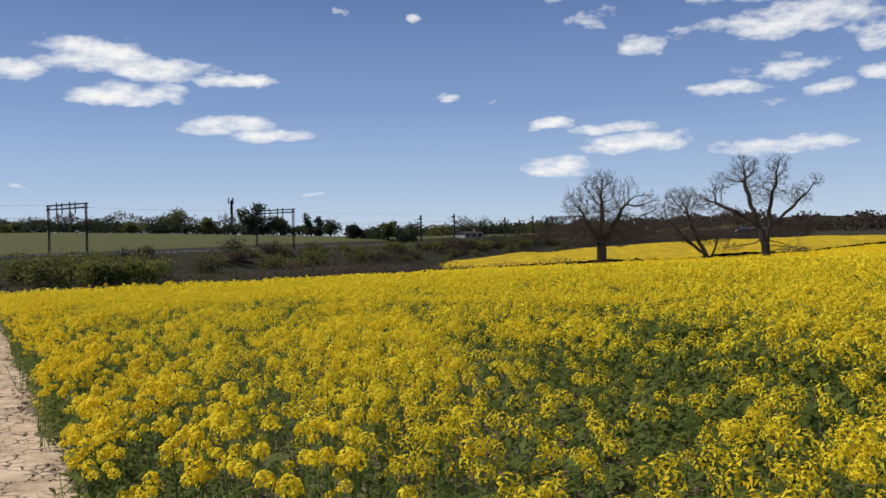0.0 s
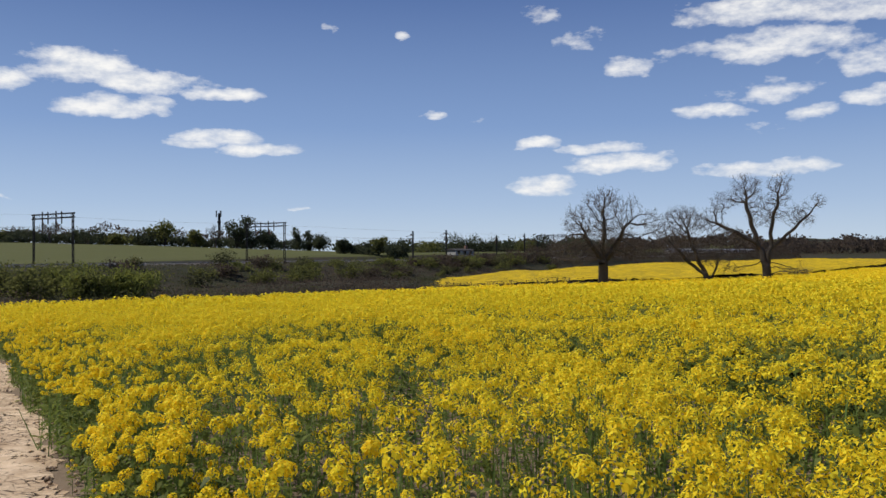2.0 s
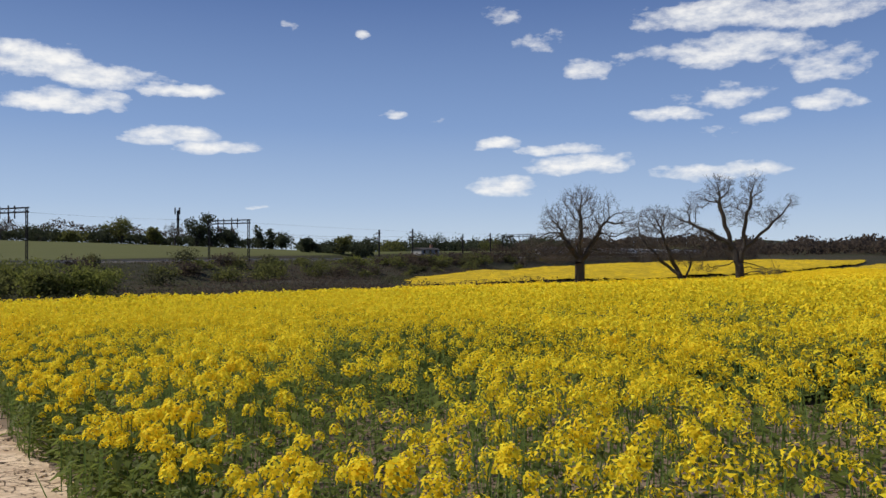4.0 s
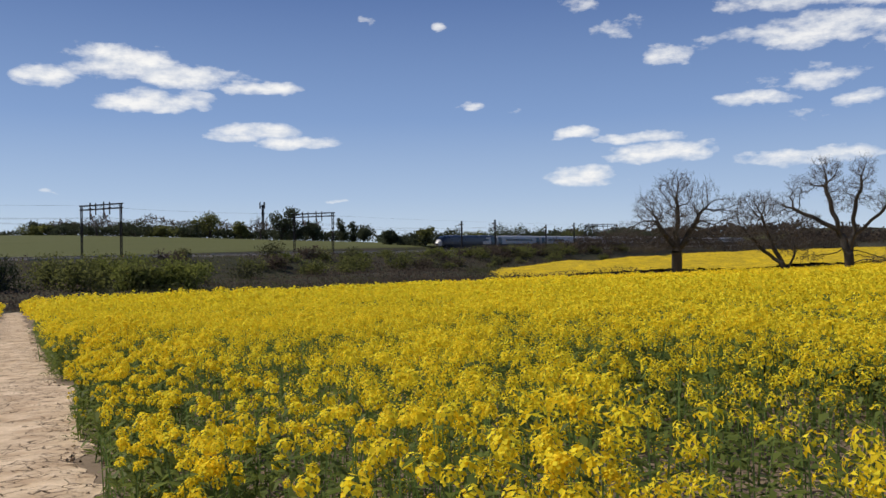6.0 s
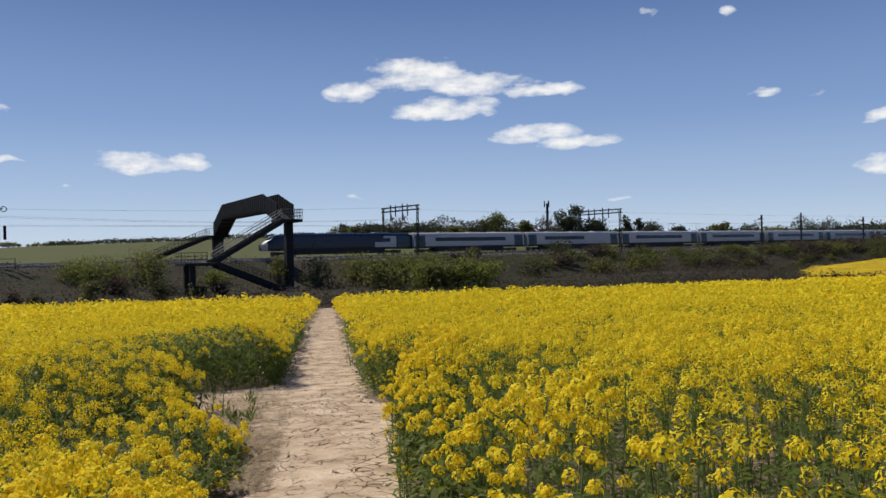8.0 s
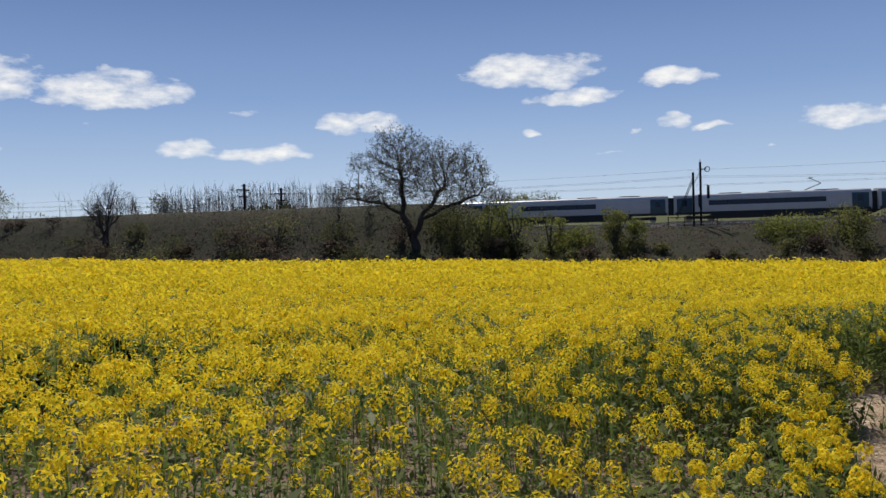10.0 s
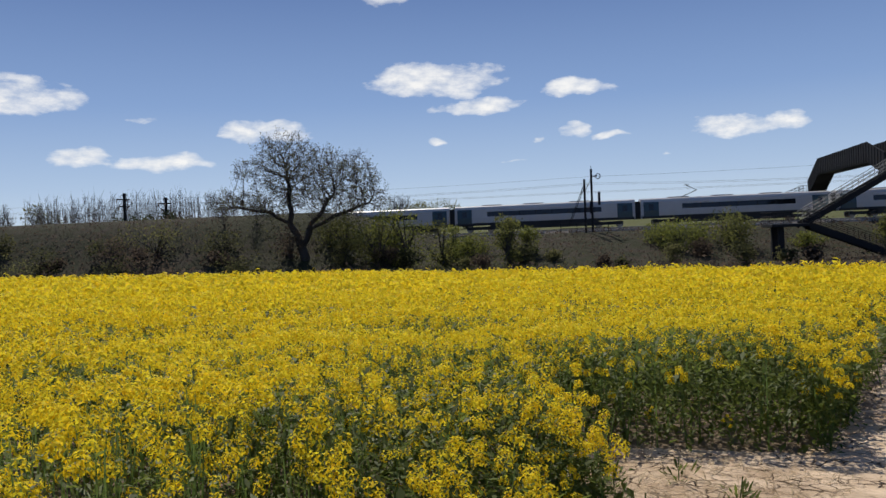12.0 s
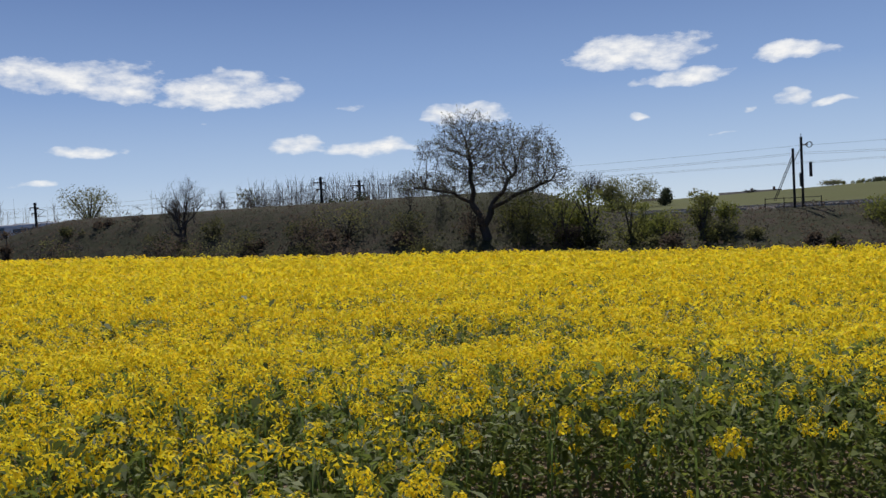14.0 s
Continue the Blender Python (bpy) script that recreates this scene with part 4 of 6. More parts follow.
def flight(parent, a, b, width, across, name="stair_flight", rails=None):
    """A flight of steps with two stringers from a up to b."""
    a, b = Vector(a), Vector(b)
    side = Vector(across).normalized() * width / 2
    bm = bmesh.new()
    for s in (-1, 1):
        o = side * s
        vs = [bm.verts.new(p) for p in (a + o + Vector((0, 0, -0.50)), b + o + Vector((0, 0, -0.50)), b + o + Vector((0, 0, 0.12)), a + o + Vector((0, 0, 0.12)))]
        w = side.normalized() * 0.08 * s
        v2 = [bm.verts.new(v.co + w) for v in vs]
        bm.faces.new(vs)
        bm.faces.new(v2[::-1])
        for i in range(4):
            j = (i + 1) % 4
            bm.faces.new((vs[i], v2[i], v2[j], vs[j]))
    fl = part(name, bm, RUSTSTEEL, parent)
    n = max(3, int(abs(b.z - a.z) / 0.18))
    run = (b - a) / n
    for i in range(n):
        p = a + run * (i + 0.5)
        d = Vector((run.x, run.y, 0)) * 0.55
        c = [p - d + side, p - d - side, p + d - side, p + d + side]
        bm = bmesh.new()
        lo = [bm.verts.new(q + Vector((0, 0, -0.02))) for q in c]
        hi = [bm.verts.new(q + Vector((0, 0, 0.03))) for q in c]
        bm.faces.new(lo[::-1])
        bm.faces.new(hi)
        for k in range(4):
            m = (k + 1) % 4
            bm.faces.new((lo[k], lo[m], hi[m], hi[k]))
        part("step", bm, RUSTSTEEL, fl)
    for s in (-1, 1):
        handrail(fl, a + side * s, b + side * s, 1.1, 8, rails)
    return fl


def wall_panel(parent, pts, thick, across, name="parapet"):
    """A clad parapet: an outline of four points, given thickness and ribs."""
    w = Vector(across).normalized() * thick
    bm = bmesh.new()
    f = [bm.verts.new(Vector(p)) for p in pts]
    g = [bm.verts.new(Vector(p) + w) for p in pts]
    bm.faces.new(f)
    bm.faces.new(g[::-1])
    for i in range(len(pts)):
        j = (i + 1) % len(pts)
        bm.faces.new((f[i], g[i], g[j], f[j]))
    ob = part(name, bm, CLADDING, parent)
    lo0, lo1, hi1, hi0 = [Vector(p) for p in pts]
    n = max(2, int((lo1 - lo0).length / 0.9))
    for i in range(n + 1):
        t = i / n
        for s in (-0.04, thick + 0.04):
            o = Vector(across).normalized() * s
            part("rib", bars((lo0.lerp(lo1, t) + o, hi0.lerp(hi1, t) + o, 0.032), sides=4), CLADDING, ob)
    return ob


def build_footbridge():
    fb = empty("footbridge", label="dark steel humped footbridge with open stairs over the railway", category="footbridge")
    # corners of the walkway, near to far, for the left and right parapets: y, floor z
    line = [(86.2, 5.35), (92.2, 6.95), (114.5, 6.95), (120.5, 4.45)]
    skew = lambda y: 37.0 + (y - 86) * 0.115
    for off in (-1.0, 1.0):
        for (y0, z0), (y1, z1) in zip(line, line[1:]):
            h = 2.0
            xa, xb = skew(y0) + off, skew(y1) + off
            wall_panel(fb, [(xa, y0, z0 - 0.35), (xb, y1, z1 - 0.35), (xb, y1, z1 + h - 0.2), (xa, y0, z0 + h - 0.2)], 0.10, (1, 0, 0))
    for (y0, z0), (y1, z1) in zip(line, line[1:]):
        bm = bmesh.new()
        xa, xb = skew(y0), skew(y1)
        lo = [bm.verts.new(p) for p in ((xa - 1, y0, z0 - 0.25), (xa + 1, y0, z0 - 0.25), (xb + 1, y1, z1 - 0.25), (xb - 1, y1, z1 - 0.25))]
        hi = [bm.verts.new(v.co + Vector((0, 0, 0.2))) for v in lo]
        bm.faces.new(lo[::-1])
        bm.faces.new(hi)
        for k in range(4):
            m = (k + 1) % 4
            bm.faces.new((lo[k], lo[m], hi[m], hi[k]))
        part("deck", bm, RUSTSTEEL, fb)
    # near and far landings with their columns
    for y0, y1, x0, x1, z in ((83.6, 86.3, 35.4, 38.1, 5.30), (120.4, 123.0, 39.4, 42.4, 4.40)):
        ld = part("landing", boxes((x0, y0, z - 0.35, x1, y1, z), bevel=0.03), RUSTSTEEL, fb)
        yo = y0 if y0 < 100 else y1
        handrail(ld, (x0, yo, z), (x1, yo, z), 1.15, 8)
        handrail(ld, (x1, y0, z), (x1, y1, z), 1.15, 6)
    for x, y, hw, top in ((37.0, 85.2, 0.42, 4.97), (41.0, 121.7, 0.8, 4.06)):
        zb = float(land_z(x, y))
        col = part("column", boxes((x - hw, y - 0.42, zb - 0.3, x + hw, y + 0.42, top), bevel=0.03), RUSTSTEEL, fb)
        part("column_base", boxes((x - hw - 0.4, y - 0.8, zb - 0.3, x + hw + 0.4, y + 0.8, zb + 0.25), bevel=0.04), CONCRETE, col)
    # upper flight down to the turning landing, then the lower flight to the ground
    flight(fb, (27.4, 84.4, 0.60), (35.7, 84.4, 5.25), 1.5, (0, 1, 0))
    ld = part("landing", boxes((24.0, 81.6, 0.28, 27.5, 85.2, 0.58), bevel=0.03), RUSTSTEEL, fb)
    handrail(ld, (24.0, 81.6, 0.58), (24.0, 85.2, 0.58), 1.1, 5, RUSTSTEEL)
    handrail(ld, (24.0, 85.2, 0.58), (27.5, 85.2, 0.58), 1.1, 5, RUSTSTEEL)
    for x, y in ((25.0, 82.4), (25.0, 84.6)):
        zb = float(land_z(x, y))
        part("column", boxes((x - 0.25, y - 0.25, zb - 0.3, x + 0.25, y + 0.25, 0.30), bevel=0.02), RUSTSTEEL, fb)
    flight(fb, (35.2, 82.4, float(land_z(35.2, 82.4)) + 0.1), (27.4, 82.4, 0.55), 1.5, (0, 1, 0), rails=RUSTSTEEL)
    # far side
    flight(fb, (31.0, 122.0, 1.0), (39.5, 122.0, 4.35), 1.5, (0, 1, 0), rails=RUSTSTEEL)
    part("column", boxes((30.8, 121.7, 0.0, 31.4, 122.3, 0.95)), RUSTSTEEL, fb)
    return fb


build_footbridge()


# ---- overhead line ----
def insulator(parent, a, b):
    """A ribbed insulator turned in one piece."""
    a, b = Vector(a), Vector(b)
    d = (b - a).normalized()
    u = d.orthogonal().normalized()
    v = d.cross(u)
    rings = []
    for i in range(7):
        for f, r in ((0.02, 0.03), (0.30, 0.10), (0.70, 0.10), (0.98, 0.03)):
            c = a.lerp(b, (i + f) / 7)
            rings.append([tuple(c + (u * math.cos(q * 0.7854) + v * math.sin(q * 0.7854)) * r) for q in range(8)])
    part("insulator", shell(bmesh.new(), rings), CERAMIC, parent)


def lattice_leg(parent, x, y, z0, z1, w=0.40):
    """Two uprights laced together."""
    bm = bmesh.new()
    for s in (-1, 1):
        box(bm, x - 0.06, y + s * w / 2 - 0.06, z0, x + 0.06, y + s * w / 2 + 0.06, z1)
    leg = part("leg", bm, DARKSTEEL, parent)
    n = int((z1 - z0) / 0.8)
    for i in range(n):
        za, zb = z0 + (z1 - z0) * i / n, z0 + (z1 - z0) * (i + 1) / n
        s = 1 if i % 2 else -1
        part("lacing", bars(((x, y - s * w / 2, za), (x, y + s * w / 2, zb), 0.03), sides=4), DARKSTEEL, leg)


def gantry(x, y0, y1, top):
    g = empty("overhead_line_gantry", label="dark steel portal gantry with hanging insulators spanning the tracks", category="gantry", group="line gantries")
    for y in (y0, y1):
        lattice_leg(g, x, y, float(land_z(x, y)) - 0.3, top)
    for dz in (0.0, -0.62):
        part("beam", boxes((x - 0.09, y0 - 0.5, top + dz - 0.1, x + 0.09, y1 + 0.5, top + dz + 0.1)), DARKSTEEL, g)
    n = 9
    for i in range(n):
        ya, yb = y0 + (y1 - y0) * i / n, y0 + (y1 - y0) * (i + 1) / n
        s = 1 if i % 2 else 0
        part("lacing", bars(((x, ya, top - 0.62 * s), (x, yb, top - 0.62 * (1 - s)), 0.03), sides=4), DARKSTEEL, g)
    for y in (105.6, TRACK_Y):
        part("dropper", boxes((x - 0.07, y + 0.6, top - 2.2, x + 0.07, y + 0.75, top + 0.45)), DARKSTEEL, g)
        part("dropper", boxes((x - 0.07, y - 0.9, top - 1.5, x + 0.07, y - 0.78, top + 0.35)), DARKSTEEL, g)
        insulator(g, (x, y + 0.6, top - 2.1), (x, y - 0.4, top - 1.6))
        insulator(g, (x, y + 0.6, top - 1.0), (x, y - 0.1, top - 2.4))
        part("registration_arm", bars(((x, y - 0.4, top - 1.6), (x, y - 1.2, top - 2.5), 0.03), ((x, y - 0.1, top - 2.4), (x, y - 1.0, top - 3.0), 0.025)), DARKSTEEL, g)
    return g


gantry(65.4, 101.9, 112.3, 8.35)
gantry(109.6, 101.9, 112.3, 8.25)
gantry(241.5, 101.9, 112.3, 8.2)


def mast(x, y, top, arm, r=0.14):
    """A single line mast with a cantilever towards the track."""
    m = empty("overhead_line_mast", label="dark steel overhead-line mast with bracket arm and insulators", category="mast", group="line masts")
    z0 = float(land_z(x, y)) - 0.3
    part("post", boxes((x - r, y - r, z0, x + r, y + r, top)), DARKSTEEL, m)
    ya = y + arm
    part("bracket", bars(((x, y, top - 0.9), (x, ya, top - 1.2), 0.04), ((x, y, top - 2.4), (x, ya, top - 1.2), 0.04), ((x, y, top - 2.2), (x, ya, top - 2.3), 0.03)), DARKSTEEL, m)
    insulator(m, (x, y, top - 0.9), (x, y + arm * 0.28, top - 1.0))
    insulator(m, (x, y, top - 2.2), (x, y + arm * 0.28, top - 2.2))
    part("finial", bars(((x - 0.45, y, top - 0.25), (x + 0.45, y, top - 0.25), 0.04)), DARKSTEEL, m)
    for dz, reach in ((0.75, 1.1), (1.7, 0.8)):
        part("cross_arm", bars(((x - reach, y, top - dz), (x + reach * 0.7, y, top - dz - 0.12), 0.08)), DARKSTEEL, m)
        insulator(m, (x - reach, y, top - dz), (x - reach, y, top - dz - 0.45))


for _x, _top in ((155.2, 7.6), (170.2, 8.2), (197.0, 7.4), (214.5, 8.2), (-51.6, 7.9), (-104.0, 7.4)):
    mast(_x, 103.4, _top, 2.0)
mast(-50.2, 112.4, 7.6, -2.6)
mast(-130.0, 112.4, 7.2, -2.6)


def anchor_poles():
    """Twin poles with a raking stay, balance weights and a small platform."""
    p = empty("anchor_poles", label="twin dark line poles with a raking stay and balance weights", category="mast")
    for x, y, top in ((8.9, 102.2, 8.0), (8.0, 101.4, 6.75)):
        part("post", bars(((x, y, float(land_z(x, y)) - 0.3), (x, y, top), 0.14)), DARKSTEEL, p)
    part("finial", bars(((8.9, 102.2, 8.0), (8.9, 102.2, 8.35), 0.03)), DARKSTEEL, p)
    for dx in (0.0, 0.18):
        part("stay", bars(((7.9 + dx, 101.4, 6.0), (5.9 + dx, 101.0, 1.2), 0.045)), DARKSTEEL, p)
    part("brace", bars(((8.0, 101.4, 5.2), (8.9, 102.2, 6.9), 0.04)), DARKSTEEL, p)
    insulator(p, (8.9, 102.2, 7.1), (9.6, 102.2, 7.15))
    bm = bmesh.new()
    for i in range(10):
        a0, a1 = 2 * math.pi * i / 10, 2 * math.pi * (i + 1) / 10
        bar(bm, (9.7 + 0.3 * math.cos(a0), 102.2, 7.1 + 0.3 * math.sin(a0)), (9.7 + 0.3 * math.cos(a1), 102.2, 7.1 + 0.3 * math.sin(a1)), 0.05)
    part("pulley_wheel", bm, DARKSTEEL, p)
    for x, z0, z1 in ((9.75, 3.6, 5.2), (8.75, 2.6, 4.1)):
        bm = bmesh.new()
        rings = []
        for i in range(9):
            za, zb = z0 + (z1 - z0) * i / 9, z0 + (z1 - z0) * (i + 1) / 9
            for r, z in ((0.12, za), (0.16, za + 0.02), (0.16, zb - 0.02), (0.12, zb - 0.001)):
                rings.append([(x + r * math.cos(q * 0.6283), 102.0 + r * math.sin(q * 0.6283), z) for q in range(10)])
        shell(bm, rings)
        part("balance_weight", bm, DARKSTEEL, p)
    for z in (1.4, 0.9):
        part("platform_rail", bars(((5.0, 100.8, z), (10.6, 100.8, z), 0.035)), DARKSTEEL, p)
    for x in (5.0, 6.9, 8.7, 10.6):
        part("platform_post", bars(((x, 100.8, float(land_z(x, 100.8)) - 0.2), (x, 100.8, 1.5), 0.05)), DARKSTEEL, p)


anchor_poles()


def wire(pts, r=0.012, sag=0.5):
    """A hanging wire through the points, sagging between them."""
    cu = bpy.data.curves.new("overhead_wire", "CURVE")
    cu.dimensions, cu.bevel_depth, cu.bevel_resolution = "3D", r, 0
    path = []
    for a, b in zip(pts, pts[1:]):
        n = 10
        for i in range(n + (b == pts[-1])):
            t = i / n
            path.append((a[0] + (b[0] - a[0]) * t, a[1] + (b[1] - a[1]) * t, a[2] + (b[2] - a[2]) * t - 4 * sag * t * (1 - t)))
    s = cu.splines.new("POLY")
    s.points.add(len(path) - 1)
    for q, p in zip(s.points, path):
        q.co = (*p, 1)
    cu.materials.append(DARKSTEEL)
    tagged(new("overhead_wire", cu), "thin dark overhead contact wire strung above the track", "wire", "overhead wires")


for _y in (105.6, TRACK_Y):
    wire([(400, _y, 6.6), (241.5, _y, 6.3), (170, _y, 6.3), (109.6, _y, 6.3), (65.4, _y, 6.4), (8.9, _y, 6.5), (-50.5, _y, 6.6), (-104, _y, 6.4), (-200, _y, 6.4)], 0.011, 0.55)
    wire([(400, _y, 5.3), (241.5, _y, 5.3), (65.4, _y, 5.4), (8.9, _y, 5.4), (-50.5, _y, 5.4), (-200, _y, 5.4)], 0.010, 0.05)
wire([(241.5, 112.6, 8.3), (109.6, 112.6, 8.4), (65.4, 112.6, 8.5), (8.9, 111, 7.6), (-50.2, 112.4, 7.5), (-130, 112.4, 7.2)], 0.011, 0.35)


def radio_mast():
    x, y = 197.5, 220.0
    z0 = float(land_z(x, y))
    m = empty("radio_mast", label="grey lattice telecom mast with panel antennas on the hill", category="mast")
    part("pole", bars(((x, y, z0 - 0.3), (x, y, 17.6), 0.45), sides=10), DARKSTEEL, m)
    for k in range(3):
        a = 2.1 * k + 0.4
        dx, dy = math.cos(a) * 1.0, math.sin(a) * 1.0
        ant = part("antenna", boxes((x + dx - 0.18, y + dy - 0.18, 16.2, x + dx + 0.18, y + dy + 0.18, 18.6), bevel=0.04), GALV, m)
        part("bracket", bars(((x, y, 17.0), (x + dx, y + dy, 17.0), 0.07)), DARKSTEEL, ant)
    part("collar", bars(((x, y, 14.2), (x, y, 14.6), 0.7), sides=10), DARKSTEEL, m)


radio_mast()


# ---- trees ----
def tubes(segs, sides):
    """Tapered tubes for an array of rows: start, end, start radius, end radius."""
    S = np.asarray(segs, float)
    a, b, ra, rb = S[:, 0:3], S[:, 3:6], S[:, 6], S[:, 7]
    d = b - a
    d /= np.linalg.norm(d, axis=1, keepdims=True) + 1e-9
    ref = np.where(np.abs(d[:, 2:3]) > 0.9, np.array([[1.0, 0, 0]]), np.array([[0, 0, 1.0]]))
    u = np.cross(d, ref)
    u /= np.linalg.norm(u, axis=1, keepdims=True)
    v = np.cross(d, u)
    th = 2 * np.pi * np.arange(sides) / sides
    ring = u[:, None] * np.cos(th)[None, :, None] + v[:, None] * np.sin(th)[None, :, None]
    A = a[:, None] + ring * ra[:, None, None]
    B = b[:, None] + ring * rb[:, None, None]
    V = np.concatenate([A, B], 1).reshape(-1, 3)
    base = (np.arange(len(S)) * 2 * sides)[:, None]
    i = np.arange(sides)[None]
    j = (i + 1) % sides
    F = np.stack([base + i, base + j, base + sides + j, base + sides + i], -1).reshape(-1, 4)
    return V, F


def grow(seed, H, spread, trunk=0.22, r0=0.45, kids=(7, 6, 5, 4, 3), lens=(0.50, 0.30, 0.17, 0.09, 0.05), wig=0.28, lift=0.10, droop=0.0, lean=(0, 0), skin=None):
    """Branches of a bare tree from its foot at the origin, as rows of tubes by level."""
    rng = np.random.default_rng(seed)
    out = [[] for _ in range(len(kids) + 1)]
    tips = []

    def stretch(p, d, ln, r, level, n):
        pts = [(p, r)]
        for i in range(n):
            d = d + rng.normal(0, wig * (0.5 if level == 0 else 1.0), 3) + np.array((0, 0, lift if level < 3 else 0.04 - droop))
            d = d / np.linalg.norm(d)
            q = p + d * ln / n
            if level and skin is not None and skin(q) > 1.0:
                break
            rq = r * (1 - 0.62 * (i + 1) / n) if level else r * (1 - 0.35 * (i + 1) / n)
            out[level].append((*p, *q, pts[-1][1], rq))
            p = q
            pts.append((p, rq))
        return pts, d

    stems = [(np.zeros(3), np.array((lean[0], lean[1], 1.0)), H * trunk, r0)]
    todo = []
    for p, d, ln, r in stems:
        pts, dd = stretch(p, d / np.linalg.norm(d), ln, r, 0, 4)
        top, rt = pts[-1]
        n = kids[0]
        for k in range(n):
            a = 2 * np.pi * (k + rng.uniform(-.3, .3)) / n
            el = rng.uniform(0.02, 1.15) if k else 1.4
            c = np.array((math.cos(a) * math.cos(el) * spread, math.sin(a) * math.cos(el) * spread, math.sin(el)))
            src = pts[-1] if k % 3 else pts[-2]
            todo.append((src[0], c / np.linalg.norm(c), H * lens[0] * rng.uniform(0.75, 1.1) * np.linalg.norm(c) ** 0.5, src[1] * rng.uniform(0.5, 0.72), 1))
    while todo:
        p, d, ln, r, lv = todo.pop()
        pts, dd = stretch(p, d, ln, max(r, 0.011), lv, 5 if lv == 1 else 4 if lv == 2 else 3 if lv < 4 else 2)
        if len(pts) < 2:
            continue
        if lv >= len(kids):
            tips.append(pts[-1][0])
            continue
        n = kids[lv]
        for k in range(n):
            f = rng.uniform(0.28, 1.0)
            idx = min(len(pts) - 1, max(1, int(round(f * (len(pts) - 1)))))
            q, rq = pts[idx]
            side = rng.normal(0, 1, 3)
            side -= dd * side.dot(dd)
            side /= np.linalg.norm(side)
            c = dd * rng.uniform(0.35, 0.9) + side * rng.uniform(0.55, 1.1)
            todo.append((q, c / np.linalg.norm(c), H * lens[lv] * rng.uniform(0.6, 1.25), rq * rng.uniform(0.55, 0.85), lv + 1))
    return out, np.array(tips), rng


def leaf_quads(P, size, rng, per=1):
    n = len(P) * per
    c = np.repeat(P, per, 0) + rng.normal(0, size * 0.8, (n, 3))
    u = rng.normal(0, 1, (n, 3))
    u /= np.linalg.norm(u, axis=1, keepdims=True)
    w = rng.normal(0, 1, (n, 3))
    v = np.cross(u, w)
    v /= np.linalg.norm(v, axis=1, keepdims=True)
    s = size * rng.uniform(0.5, 1.1, (n, 1))
    return np.stack([c - u * s, c - v * s * 0.6, c + u * s, c + v * s * 0.6], 1).reshape(-1, 3)


def bare_tree(name, x, y, label, category="tree", group="", seed=1, leaves=None, leafsize=0.12, per=1, bark=None, twig=None, fit=None, turn=0, z=None, mid=0.52, **kw):
    """fit: the tree's height and half width, to which the grown form is scaled."""
    out, tips, rng = grow(seed, **kw)
    k = np.ones(3)
    if fit:
        allp = np.concatenate([np.asarray(o)[:, 3:6] for o in out if o])
        k[2] = fit[0] / np.percentile(allp[:, 2], 98)
        k[0] = k[1] = fit[1] / np.percentile(np.hypot(allp[:, 0], allp[:, 1]), 93)

        def skin(p):
            """How far out in the uneven rounded crown a point lies: 1 is its skin."""
            q = p * k - (0, 0, fit[0] * mid)
            r = math.hypot(q[0], q[1])
            if q[2] < -0.27 * fit[0] and r > 0.18 * fit[1]:
                return 9.0
            az, el = math.atan2(q[1], q[0]), math.atan2(q[2], r)
            bump = 1 + 0.10 * math.sin(az * 3 + seed) * math.cos(el * 2.0) + 0.09 * math.sin(az * 5 + el * 6 + 2 * seed) + 0.06 * math.sin(az * 9 - el * 11 + seed)
            return math.hypot(r / fit[1], q[2] / (fit[0] * (1 - mid))) / bump

        out, tips, rng = grow(seed, skin=skin, **kw)
    zb = float(land_z(x, y)) - 0.1 if z is None else z
    t = empty(name, pose(x, y, zb, 0, 0, turn), label=label, category=category, group=group)
    cut = 3
    V, F = [], []
    for lv, o in enumerate(out):
        if not o:
            continue
        o = np.asarray(o)
        o[:, 0:3] *= k
        o[:, 3:6] *= k
        v, f = tubes(o, 8 if lv == 0 else 6 if lv == 1 else 4 if lv == 2 else 3)
        if lv == 0:
            # flare at the foot
            low = v[:, 2] < 0.9 * k[2]
            v[low, 0:2] *= (1 + 0.35 * (1 - np.clip(v[low, 2:3] / 0.9, 0, 1)))
            mesh_object("trunk", v, f, bark or BARK, t, smooth=True)
        elif lv <= 2:
            V.append(v); F.append(f)
        else:
            if lv == 3:
                mesh_object("bough", np.concatenate(V), np.concatenate([F[0]] + [q + sum(len(w) for w in V[:i + 1]) for i, q in enumerate(F[1:])]), bark or BARK, t, smooth=True)
                V, F = [], []
            V.append(v); F.append(f)
    if F:
        mesh_object("twig_mass", np.concatenate(V), np.concatenate([F[0]] + [q + sum(len(w) for w in V[:i + 1]) for i, q in enumerate(F[1:])]), twig or TWIG, t)["kind"] = "stuff"
    if leaves is not None:
        tips = tips * k
        quads_object("crown", leaf_quads(tips, leafsize, rng, per), leaves, t)["kind"] = "stuff"
    return t


